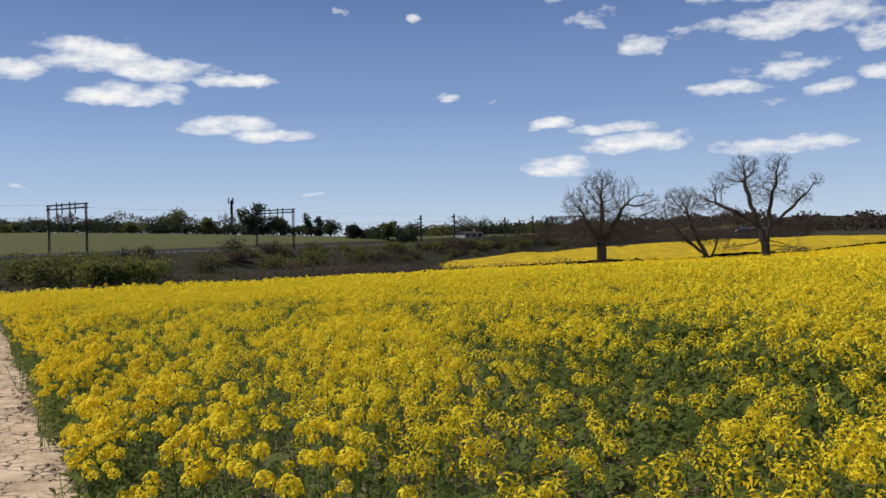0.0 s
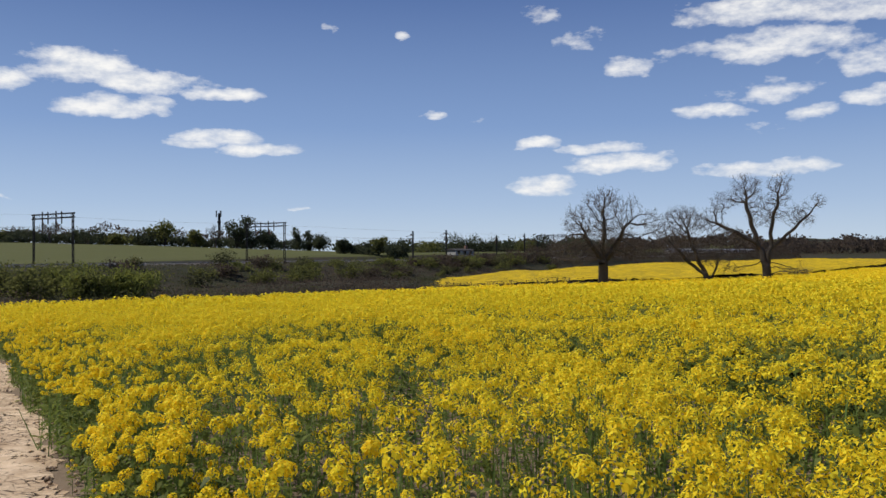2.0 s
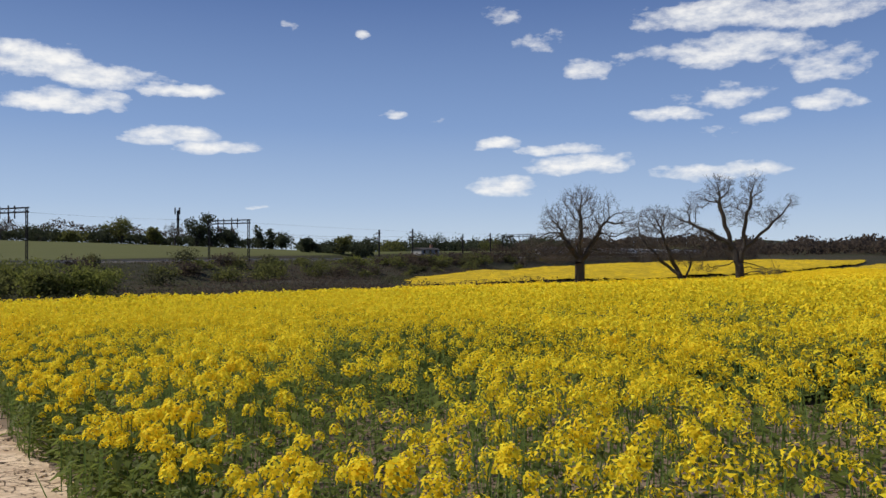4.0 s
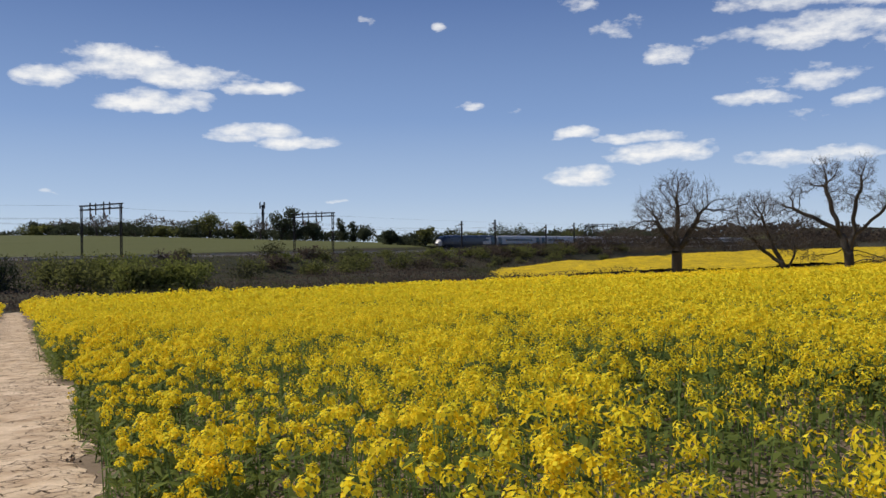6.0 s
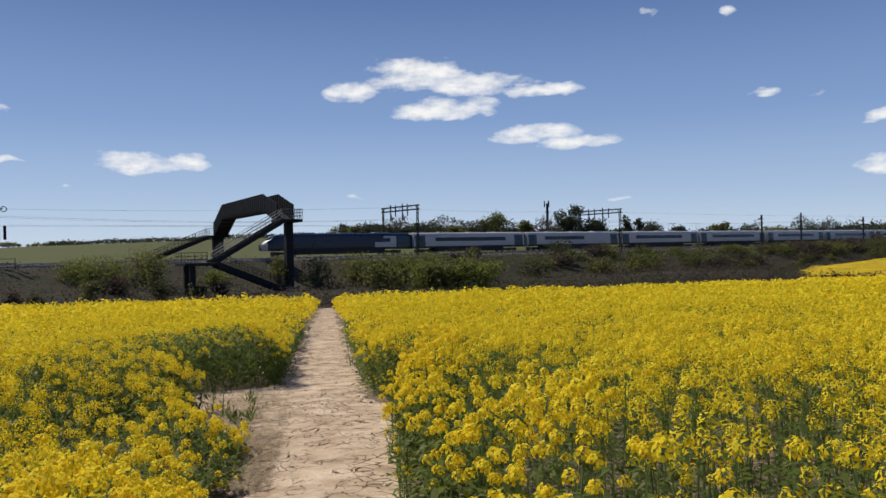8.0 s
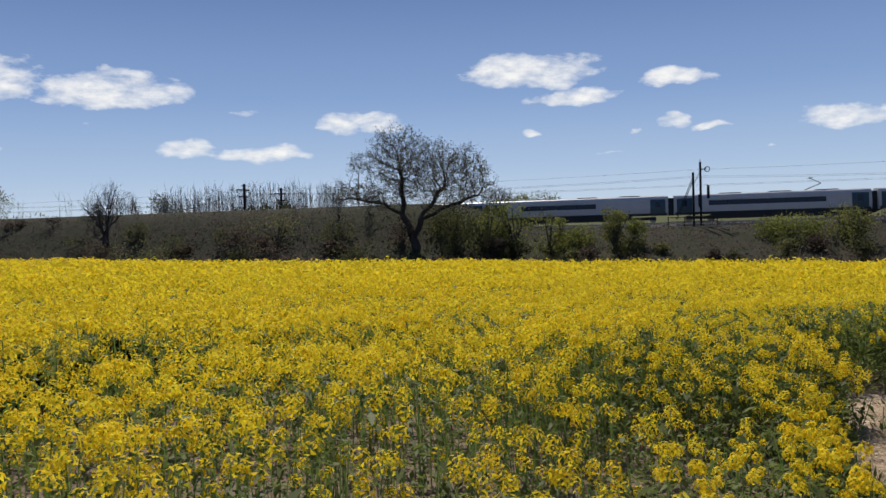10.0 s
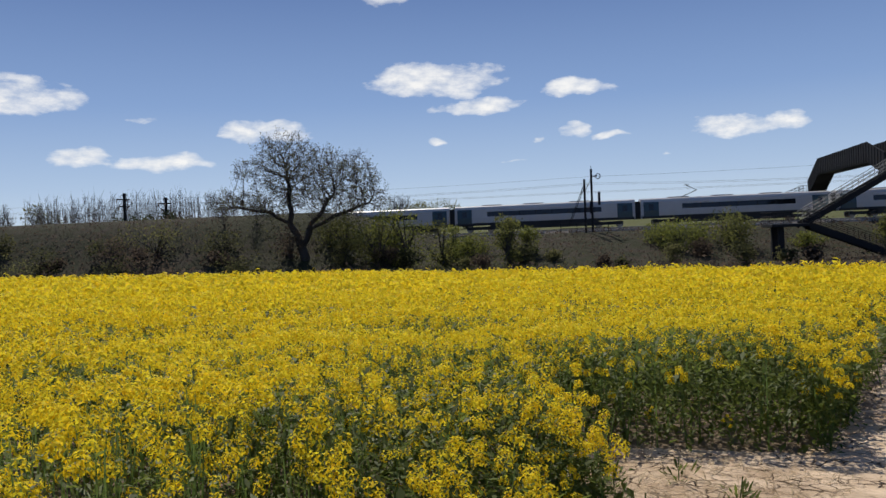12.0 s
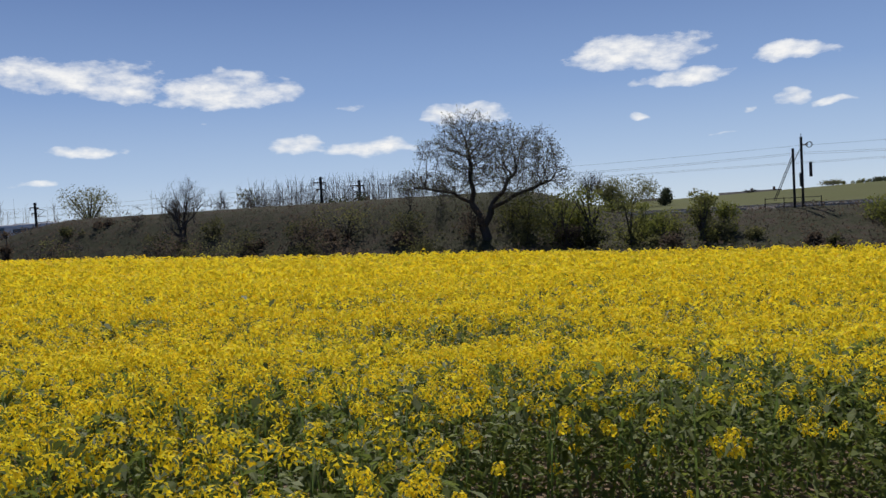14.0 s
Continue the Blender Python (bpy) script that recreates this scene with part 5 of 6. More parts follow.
def colonise(seed, lobes, leaders, n, step, wig, crook):
    """Limbs that grow from the leaders into the room of a lobed crown: joints, parents and radii."""
    rng = np.random.default_rng(seed)
    vol = np.array([rx * rx * rz for _, _, rx, rz in lobes])
    pick = rng.choice(len(lobes), n, p=vol / vol.sum())
    d = rng.normal(0, 1, (n, 3))
    d /= np.linalg.norm(d, axis=1, keepdims=True)
    L = np.array(lobes)[pick]
    A = d * (rng.uniform(0.02, 1, (n, 1)) ** 0.40) * L[:, [2, 2, 3]]
    A[:, 0] += L[:, 0]
    A[:, 1] += rng.normal(0, 0.4, n) * L[:, 2] * 0.5
    A[:, 2] += L[:, 1]
    P, par, heading = [], [], []
    for line in leaders:
        last = -1
        if P:
            last = int(np.argmin([np.linalg.norm(q - line[0]) for q in P]))
        for a, b in zip(line, line[1:]):
            a, b = np.array(a, float), np.array(b, float)
            k = max(1, int(np.linalg.norm(b - a) / step))
            for i in range(0 if last < 0 else 1, k + 1):
                q = a + (b - a) * i / k + np.array((math.sin(len(P) * 0.9 + seed), math.cos(len(P) * 0.7 + seed), 0)) * (0.0 if a[2] < 1 else crook)
                P.append(q); par.append(last); heading.append((b - a) / np.linalg.norm(b - a))
                last = len(P) - 1
    foot = len(P)
    low = min(l[1] for l in lobes) * 0.6
    ok = [i for i in range(foot) if P[i][2] > low] or [foot - 1]
    D = np.linalg.norm(A[:, None] - np.array([P[i] for i in ok])[None], axis=2)
    near, dist = np.array(ok)[D.argmin(1)], D.min(1)
    kids = {}
    for turn in range(80):
        if not len(A):
            break
        fresh = []
        for i in np.unique(near):
            if kids.get(i, 0) > 3:
                continue
            v = A[near == i] - P[i]
            v = (v / np.linalg.norm(v, axis=1, keepdims=True)).mean(0) + heading[i] * 0.45 + rng.normal(0, wig, 3)
            v /= np.linalg.norm(v)
            kids[i] = kids.get(i, 0) + 1
            fresh.append(len(P))
            P.append(P[i] + v * step); par.append(int(i)); heading.append(v)
        if not fresh:
            break
        D = np.linalg.norm(A[:, None] - np.array([P[j] for j in fresh])[None], axis=2)
        k = D.argmin(1)
        dm = D[np.arange(len(A)), k]
        near = np.where(dm < dist, np.array(fresh)[k], near)
        dist = np.minimum(dist, dm)
        keep = dist > step * 1.2
        A, near, dist = A[keep], near[keep], dist[keep]
    r = np.zeros(len(P))
    for i in range(len(P) - 1, -1, -1):
        r[i] = max(r[i], 0.027 ** 2.3)
        if par[i] >= 0:
            r[par[i]] += r[i]
    return np.array(P), par, r ** (1 / 2.3), rng


def oak(x, y, label, seed, lobes, leaders, n=2600, step=0.36, wig=0.16, r0=0.55, leaves=None, crook=0.10, twigs=2, twig=None, turn=0, sink=0.1):
    """lobes: sideways place, height and half sizes of the crown's masses; leaders: the courses of the main stems."""
    P, par, r, rng = colonise(seed, lobes, leaders, n, step, wig, crook)
    r = 0.014 + (r0 - 0.014) * ((r - r.min()) / (r[0] - r.min())) ** 1.12
    t = empty("oak_tree", pose(x, y, float(land_z(x, y)) - sink, 0, 0, turn), label=label, category="tree", group="field oaks")
    idx = np.array([i for i in range(len(P)) if par[i] >= 0])
    up = np.array([par[i] for i in idx])
    rows = np.concatenate([P[up], P[idx], np.minimum(r[up], r[idx] * 2.0)[:, None], r[idx][:, None]], 1)
    stem = (r[idx] > r0 * 0.5) & (P[idx][:, 2] < 5)
    v, f = tubes(rows[stem], 10)
    low = v[:, 2] < 1.1
    v[low, 0:2] *= 1 + 0.35 * (1 - np.clip(v[low, 2:3] / 1.1, 0, 1))
    mesh_object("trunk", v, f, BARK, t, smooth=True)
    thick = ~stem & (r[idx] > 0.05)
    v, f = tubes(rows[thick], 5)
    mesh_object("bough", v, f, BARK, t, smooth=True)["kind"] = "stuff"
    segs = [rows[~stem & ~thick]]
    thin = idx[r[idx] < 0.07]
    mid = np.average(np.array(lobes)[:, :2], axis=0)
    tips = []
    for k in range(twigs):
        base = P[thin]
        out = base - (mid[0], 0, mid[1] * 0.7)
        out /= np.linalg.norm(out, axis=1, keepdims=True)
        for level in range(3):
            d = out * 0.55 + rng.normal(0, 0.55, base.shape)
            d /= np.linalg.norm(d, axis=1, keepdims=True)
            e = base + d * rng.uniform(0.15, 0.42, (len(base), 1)) * (1.2 - 0.2 * level)
            segs.append(np.concatenate([base, e, np.full((len(base), 1), 0.015 - 0.003 * level), np.full((len(base), 1), 0.012 - 0.003 * level)], 1))
            base, out = e, d
        tips.append(e)
    v, f = tubes(np.concatenate(segs), 3)
    mesh_object("twig_mass", v, f, twig or TWIG, t)["kind"] = "stuff"
    if leaves is not None:
        quads_object("crown", leaf_quads(np.concatenate(tips), 0.105, rng), leaves, t)["kind"] = "stuff"
    return t


oak(88.7, 28.2, "bare spreading oak standing in the yellow crop", 4,
    [(0.0, 10.6, 2.5, 2.1), (2.9, 9.8, 1.6, 2.0), (5.7, 8.3, 1.6, 1.7), (-2.8, 8.0, 2.2, 2.6), (-5.2, 5.8, 1.7, 1.5), (0.5, 6.8, 3.6, 2.4), (3.7, 4.6, 2.6, 1.0), (-2.9, 4.0, 3.0, 0.9)],
    [[(0, 0, 0), (0.05, 0, 3.0), (0.0, 0.1, 5.6), (0.25, 0, 8.2)], [(0.05, 0, 3.4), (1.3, 0.3, 5.2), (2.6, 0.2, 7.6)], [(0.05, 0, 3.8), (-1.3, -0.3, 5.4), (-2.2, 0, 7.2)]],
    r0=0.62, turn=-70)
oak(112.1, 21.4, "smaller bare oak leaning over with a dense twiggy crown", 9,
    [(-3.8, 9.3, 2.8, 2.1), (-5.2, 7.3, 2.8, 2.0), (-1.8, 8.9, 1.2, 2.2), (-3.4, 5.0, 3.4, 1.6), (0.6, 4.2, 2.4, 1.5)],
    [[(0, 0, 0), (-0.6, 0, 1.6), (-1.9, 0.2, 4.4), (-3.0, 0, 7.4)], [(0, 0, 0.6), (0.8, 0, 2.4), (1.0, 0, 3.8)], [(-0.6, 0, 1.6), (-2.8, 0.2, 3.2), (-4.8, 0, 5.6)]],
    n=1900, r0=0.42, turn=-77)
oak(115.9, 14.4, "tall gnarled bare oak with two stems and crooked limbs", 22,
    [(-2.7, 13.4, 2.3, 2.3), (-6.0, 11.8, 1.9, 1.8), (-8.0, 9.0, 2.0, 1.8), (-5.2, 7.0, 2.5, 1.5), (1.7, 13.4, 1.8, 2.4), (3.5, 9.9, 1.9, 1.6), (6.6, 11.5, 1.3, 1.1), (5.0, 9.2, 1.3, 1.2), (-0.6, 10.2, 2.3, 2.2), (-4.6, 2.4, 1.8, 0.7), (3.8, 2.0, 2.4, 0.6)],
    [[(0, 0, 0), (-0.1, 0, 2.6), (-1.0, 0.2, 5.2), (-2.2, 0, 9.2), (-2.8, 0, 12.0)], [(-0.1, 0, 2.6), (0.5, 0.2, 5.4), (0.6, 0, 8.6), (1.6, 0, 12.2)], [(0.5, 0.2, 5.0), (2.8, 0, 7.2), (4.6, 0, 9.0), (6.4, 0, 11.0)], [(-1.0, 0.2, 5.6), (-4.0, 0, 7.4), (-7.2, 0, 9.0)]],
    n=1900, wig=0.26, r0=0.62, crook=0.11, twigs=2, turn=-80)
oak(-21.6, 84.5, "broad oak just coming into leaf beside the railway", 31,
    [(-2.0, 11.4, 3.2, 2.6), (3.7, 9.0, 4.2, 2.7), (-5.2, 10.2, 2.6, 1.3), (-7.2, 7.0, 3.6, 1.3), (-0.7, 8.4, 4.2, 2.6), (6.6, 6.9, 2.6, 1.5), (0.9, 10.9, 2.9, 1.8), (-3.6, 6.3, 3.0, 1.3), (2.8, 6.2, 3.6, 1.4)],
    [[(0, 0, 0), (-0.6, 0, 1.9), (-1.7, 0, 4.6), (-1.9, 0.2, 9.4)], [(-0.6, 0, 1.9), (0.5, -0.2, 4.4), (2.9, 0, 7.4)], [(-1.7, 0, 4.4), (-3.8, 0.2, 5.8), (-8.0, 0, 6.6)], [(0.4, 0, 4.0), (2.9, 0.3, 5.2), (6.6, 0, 6.4)]],
    n=4300, wig=0.20, r0=0.48, crook=0.12, leaves=OAKBUD, twigs=2, sink=1.0)


def clump(name, x, y, rx, h, mat, label, category, n, size, seed, blobs=9, group="", stem=True, cone=0.0, base=0.0):
    """A shrub or leafy tree: foliage on many small lobes over a few real stems."""
    rng = np.random.default_rng(seed)
    zb = float(land_z(x, y)) - 0.05
    t = empty(name, pose(x, y, zb), label=label, category=category, group=group)
    P = []
    C = []
    for i in range(blobs):
        f = (i + 0.5) / blobs
        zc = h * (base + (1 - base) * rng.uniform(0.06, 0.80))
        wmax = rx * (1 - cone * (zc / h)) * math.sqrt(max(0.1, 1 - (2 * (zc / h - base) / (1 - base) - 0.85) ** 2 * 0.55))
        a = rng.uniform(0, 6.28)
        rr = wmax * rng.uniform(0.1, 0.72)
        br = min(rx, h) * rng.uniform(0.26, 0.48)
        c = np.array((rr * math.cos(a), rr * math.sin(a), min(zc, h - br * 0.8)))
        C.append(c)
        m = n // blobs
        d = rng.normal(0, 1, (m, 3))
        d /= np.linalg.norm(d, axis=1, keepdims=True)
        P.append(c + d * br * rng.uniform(0.55, 1.12, (m, 1)) * np.array((1.1, 1.1, 0.9)))
    P = np.concatenate(P)
    P[:, 2] = np.abs(P[:, 2])
    quads_object("foliage", leaf_quads(P, size, rng), mat, t)["kind"] = "stuff"
    if stem:
        segs = []
        for c in C:
            mid = np.array((c[0] * 0.35, c[1] * 0.35, c[2] * 0.55))
            segs.append((rng.normal(0, 0.08), rng.normal(0, 0.08), 0, *mid, 0.02 * h, 0.013 * h))
            segs.append((*mid, *c, 0.013 * h, 0.006 * h))
        v, f = tubes(segs, 5)
        mesh_object("stem" if base < 0.2 else "trunk", v, f, BARK, t)
    return t


CREST_TREES_A = [
    (115, 221, 8.5, 3.9, "h"), (121, 218, 8.7, 4.6, "h"), (129, 214, 12.7, 4.2, "b"), (137, 208, 9.5, 4.6, "h"), (144, 204, 8.4, 4.2, "h"),
    (150, 199, 9.7, 3.2, "h"), (155, 196, 11.7, 4.6, "g"), (162, 190, 10.0, 2.6, "g"), (166, 186, 12.1, 3.9, "b"), (171, 182, 13.6, 3.9, "e"),
    (174, 179, 14.3, 3.5, "e"),
]
CREST_TREES_B = [
    (178, 175, 9.1, 3.5, "e"), (184, 169, 11.2, 1.9, "c"), (187, 167, 10.6, 1.6, "c"), (189, 164, 8.1, 4.2, "e"), (166, 134, 5.8, 2.1, "e"),
    (170, 130, 5.2, 3.0, "h"), (172, 127, 6.3, 2.1, "g"), (175, 122, 5.7, 3.9, "e"), (267, 175, 7.5, 5.9, "h"), (274, 164, 9.7, 7.7, "e"),
    (279, 156, 9.3, 6.8, "e"), (283, 149, 7.7, 4.1, "h"), (288, 140, 7.0, 3.6, "h"), (291, 134, 8.7, 4.5, "e"),
]
BEYOND_TREES = [
    (-130, 141, 12.0, 6.2, "w"), (-85, 127, 8.8, 2.4, "b"), (-81, 130, 8.9, 3.5, "o"), (-24, 154, 9.1, 4.4, "b"), (-20, 179, 7.6, 6.6, "w"),
    (-13, 180, 5.1, 1.7, "e"), (4, 268, 5.2, 3.0, "b"), (27, 267, 6.4, 3.8, "o"), (34, 266, 5.2, 4.2, "h"), (40, 265, 5.8, 3.8, "h"),
    (-23, 148, 8.1, 3.2, "b"), (-19, 149, 6.3, 3.2, "w"), (-51, 109, 5.6, 1.9, "e"), (-54, 108, 5.3, 2.2, "e"), (-49, 111, 5.5, 1.4, "e"),
]
BANK_TREES = [
    (-60, 84, 7.8, 2.6, "b"), (-73, 71, 3.6, 0.7, "s"), (-61, 86, 8.4, 3.4, "b"),
]
SHRUBS_A = [
    (-11.5, 86, 3.2, 3.0, "l"), (-14, 84, 2.4, 3.2, "d"),
    (-15, 86, 3.3, 2.6, "l"), (-18, 86, 3.0, 2.8, "d"), (-7, 92, 1.6, 1.4, "l"), (-5, 92, 0.4, 1.6, "d"), (-1, 92, 2.5, 1.4, "d"),
    (1, 92, 1.0, 1.3, "l"), (16, 94, 0.9, 2.3, "l"), (19, 93, 1.0, 2.4, "l"), (23, 93, 1.9, 2.4, "d"), (30, 91, -0.6, 2.4, "l"),
    (-1, 88, 2.2, 1.4, "d"), (-8, 88, 2.1, 2.5, "d"), (-5, 88, 0.4, 1.9, "l"), (-13, 87, 1.3, 1.6, "l"), (17, 91, 1.0, 2.4, "l"),
    (23, 90, 1.3, 2.0, "d"), (36, 86, 1.0, 1.7, "d"), (40, 84, 0.6, 2.6, "d"),
]
SHRUBS_B = [
    (44, 82, 1.3, 3.3, "d"), (48, 80, 1.4, 3.0, "d"), (52, 77, 1.6, 2.6, "l"), (45, 81, 1.2, 3.0, "d"), (49, 79, 1.4, 2.6, "l"),
    (52, 77, 1.3, 2.5, "d"), (55, 75, 0.9, 2.6, "l"), (56, 74, -0.3, 2.0, "d"), (93, 97, 0.8, 2.9, "l"), (102, 97, 0.5, 3.4, "d"),
    (110, 97, 0.6, 3.5, "l"), (120, 97, 1.0, 3.9, "d"), (134, 97, 1.2, 4.7, "d"), (148, 97, 1.2, 5.5, "l"), (166, 97, 1.4, 5.4, "d"),
    (188, 97, 1.1, 6.7, "d"),
]
SHRUBS_C = [
    (210, 97, 1.5, 4.9, "d"), (231, 97, 1.7, 5.3, "d"), (43, 74, 0.7, 3.0, "d"), (47, 72, 1.0, 2.1, "l"), (50, 70, 0.8, 2.2, "l"),
    (52, 68, 0.3, 2.4, "l"), (48, 71, 0.2, 2.2, "d"), (65, 88, -0.5, 3.1, "d"), (49, 88, -0.1, 3.2, "d"),
    (90, 88, -0.2, 3.6, "d"), (101, 88, 0.5, 3.8, "d"), (114, 88, 1.1, 3.7, "d"), (134, 95, 1.3, 5.8, "l"), (147, 95, 1.5, 4.9, "d"),
    (167, 95, 1.9, 6.0, "l"), (187, 95, 1.7, 6.5, "d"),
]

SMALL = dict(trunk=0.25, r0=0.28, kids=(6, 5, 5, 4), lens=(0.48, 0.28, 0.16, 0.09), wig=0.24, lift=0.12)


def plant(rows, seed, group, size):
    for i, (x, y, top, half, kind) in enumerate(rows):
        h = max(1.0, top - float(land_z(x, y)))
        sd = seed + i
        if kind == "b":
            bare_tree("bare_tree", x, y, "leafless grey-brown tree with a fine twiggy crown", group=group, seed=sd, fit=(h, half * 1.05), twig=GREYTWIG if y > 115 else TWIG, H=h, spread=0.9, **SMALL)
        elif kind == "o":
            bare_tree("tree", x, y, "rounded tree with thin olive spring leaf", group=group, seed=sd, leaves=OAKBUD, leafsize=size * 0.8, fit=(h, half), H=h, spread=1.1, **SMALL)
        elif kind == "w":
            clump("willow_tree", x, y, half * 1.15, h * 1.1, WILLOW, "rounded willow in pale yellow-green new leaf", "tree", 4200, size * 0.62, sd, 16, group, base=0.08)
        elif kind == "c":
            clump("conifer", x, y, half, h, EVERGREEN, "dark pointed conifer on the hilltop", "tree", 500, size, sd, 9, group, cone=0.75)
        elif kind == "e":
            clump("evergreen_tree", x, y, half * 1.3, h * 1.12, EVERGREEN, "dense dark evergreen tree on the skyline", "tree", 1500, size * 0.75, sd, 11, group, base=0.05)
        elif kind == "g":
            clump("tree", x, y, half * 1.2, h * 1.12, BUSH, "rounded green tree with a short trunk on the hill", "tree", 1300, size * 0.75, sd, 10, group, base=0.22)
        elif kind == "h":
            clump("hedgerow_bush", x, y, half * 1.6, h * 1.15, EVERGREEN if i % 2 else BUSH, "dark overgrown hedgerow bush along the field top", "bush", 1100, size * 0.75, sd, 10, group)
        elif kind == "d":
            clump("shrub", x, y, half * 1.15, h * (1.25 if size < 0.18 else 1.0), BUSH, "dark olive green shrub on the railway bank", "shrub", 1350, size * 0.85, sd, 18, group)
        elif kind == "l":
            clump("shrub", x, y, half * 1.15, h * (1.25 if size < 0.18 else 1.0), BUSH_LIGHT, "bright spring-green shrub on the railway bank", "shrub", 1350, size * 0.85, sd, 18, group)
        elif kind == "t":
            bare_tree("thicket_tree", x, y, "leafless brown thicket tree in the hedge", group=group, seed=sd, fit=(h, half), H=h, spread=1.0, trunk=0.12, r0=0.2, kids=(7, 5, 5, 4), lens=(0.55, 0.32, 0.18, 0.10), wig=0.25, lift=0.1)
        elif kind == "s":
            clump("shrub", x, y, half, h, SCRUB, "dry brown shrub on the bank", "shrub", 500, size, sd, 8, group)


plant(CREST_TREES_A, 100, "hilltop trees", 0.55)
plant(CREST_TREES_B, 140, "hilltop trees", 0.55)
plant(BEYOND_TREES, 180, "trees beyond the line", 0.32)
plant(BANK_TREES, 210, "bank trees", 0.2)


def bank_thicket():
    """Leafless bushes and brambles over the face of the bank."""
    rng = np.random.default_rng(57)
    for i in range(34):
        x, y = rng.uniform(-135, -24), rng.uniform(64, 93)
        h, r = rng.uniform(1.0, 2.6), rng.uniform(1.4, 3.2)
        if i % 3 == 0:
            bare_tree("bare_bush", x, y, "leafless brown bush on the bank", "bush", "bank bushes", seed=400 + i, fit=(h * 1.5, r * 0.8), H=h * 1.5, spread=1.0, trunk=0.1, r0=0.08, kids=(7, 5, 4, 3), lens=(0.6, 0.34, 0.2, 0.12), wig=0.25, lift=0.12)
        else:
            clump("bramble_bush", x, y, r, h, SCRUB if i % 3 == 1 else BRAMBLE, "tangled brown bramble bush on the bank" if i % 3 == 1 else "dull green bramble bush on the bank", "bush", 420, 0.2, 400 + i, 9, "bank bushes")


bank_thicket()


def bank_foot_bushes():
    """Soft overlapping bushes along the foot of the bank."""
    rng = np.random.default_rng(63)
    for i in range(46):
        x = -128 + 160 * (i + rng.uniform(-0.4, 0.4)) / 46
        y = rng.uniform(80, 90) if x > -30 else rng.uniform(70, 86)
        h = rng.uniform(2.0, 4.4) if x < -11 else rng.uniform(1.2, 2.6)
        kind = i % 3
        clump("bramble_bush", x, y, h * rng.uniform(0.7, 1.05), h, (SCRUB, BRAMBLE, OLIVE)[kind], ("soft brown leafless bush at the foot of the bank", "dull green bush at the foot of the bank", "olive bush breaking into leaf below the railway")[kind], "bush", 850, 0.15, 600 + i, 14, "bank bushes")


bank_foot_bushes()


def line_side_bushes():
    """Low soft bushes scattered over the bank before the ballast."""
    rng = np.random.default_rng(71)
    for i in range(40):
        x = 58 + 150 * (i + rng.uniform(-0.4, 0.4)) / 40
        y = rng.uniform(84, 100)
        h = rng.uniform(1.2, 3.2)
        kind = i % 4
        clump("bramble_bush", x, y, h * rng.uniform(0.9, 1.5), h, (OLIVE, BRAMBLE, BUSH, SCRUB)[kind], ("olive bush breaking into leaf below the railway", "dull green bush on the bank below the line", "dark green bush on the bank below the line", "soft brown leafless bush on the bank below the line")[kind], "bush", 620, 0.21, 700 + i, 12, "bank bushes")


line_side_bushes()
plant(SHRUBS_A, 240, "bank shrubs", 0.17)
plant(SHRUBS_B, 280, "bank shrubs", 0.19)
plant(SHRUBS_C, 320, "bank shrubs", 0.24)


# ---- scrub, dry grass and far woods ----
def stalks(name, x, y, hmin, hmax, w, mat, label, category, seed, lean=0.18):
    rng = np.random.default_rng(seed)
    z = land_z(x, y)
    h = rng.uniform(hmin, hmax, len(x))
    a = rng.uniform(0, np.pi, len(x))
    dx, dy = np.cos(a) * w * h, np.sin(a) * w * h
    lx, ly = rng.normal(0, lean, len(x)) * h, rng.normal(0, lean, len(x)) * h
    V = np.stack([np.stack([x - dx, y - dy, z - 0.1], 1), np.stack([x + dx, y + dy, z - 0.1], 1), np.stack([x + lx + dx * .3, y + ly + dy * .3, z + h], 1), np.stack([x + lx - dx * .3, y + ly - dy * .3, z + h * 0.9], 1)], 1).reshape(-1, 3)
    return tagged(quads_object(name, V, mat, None), label, category, kind="stuff")


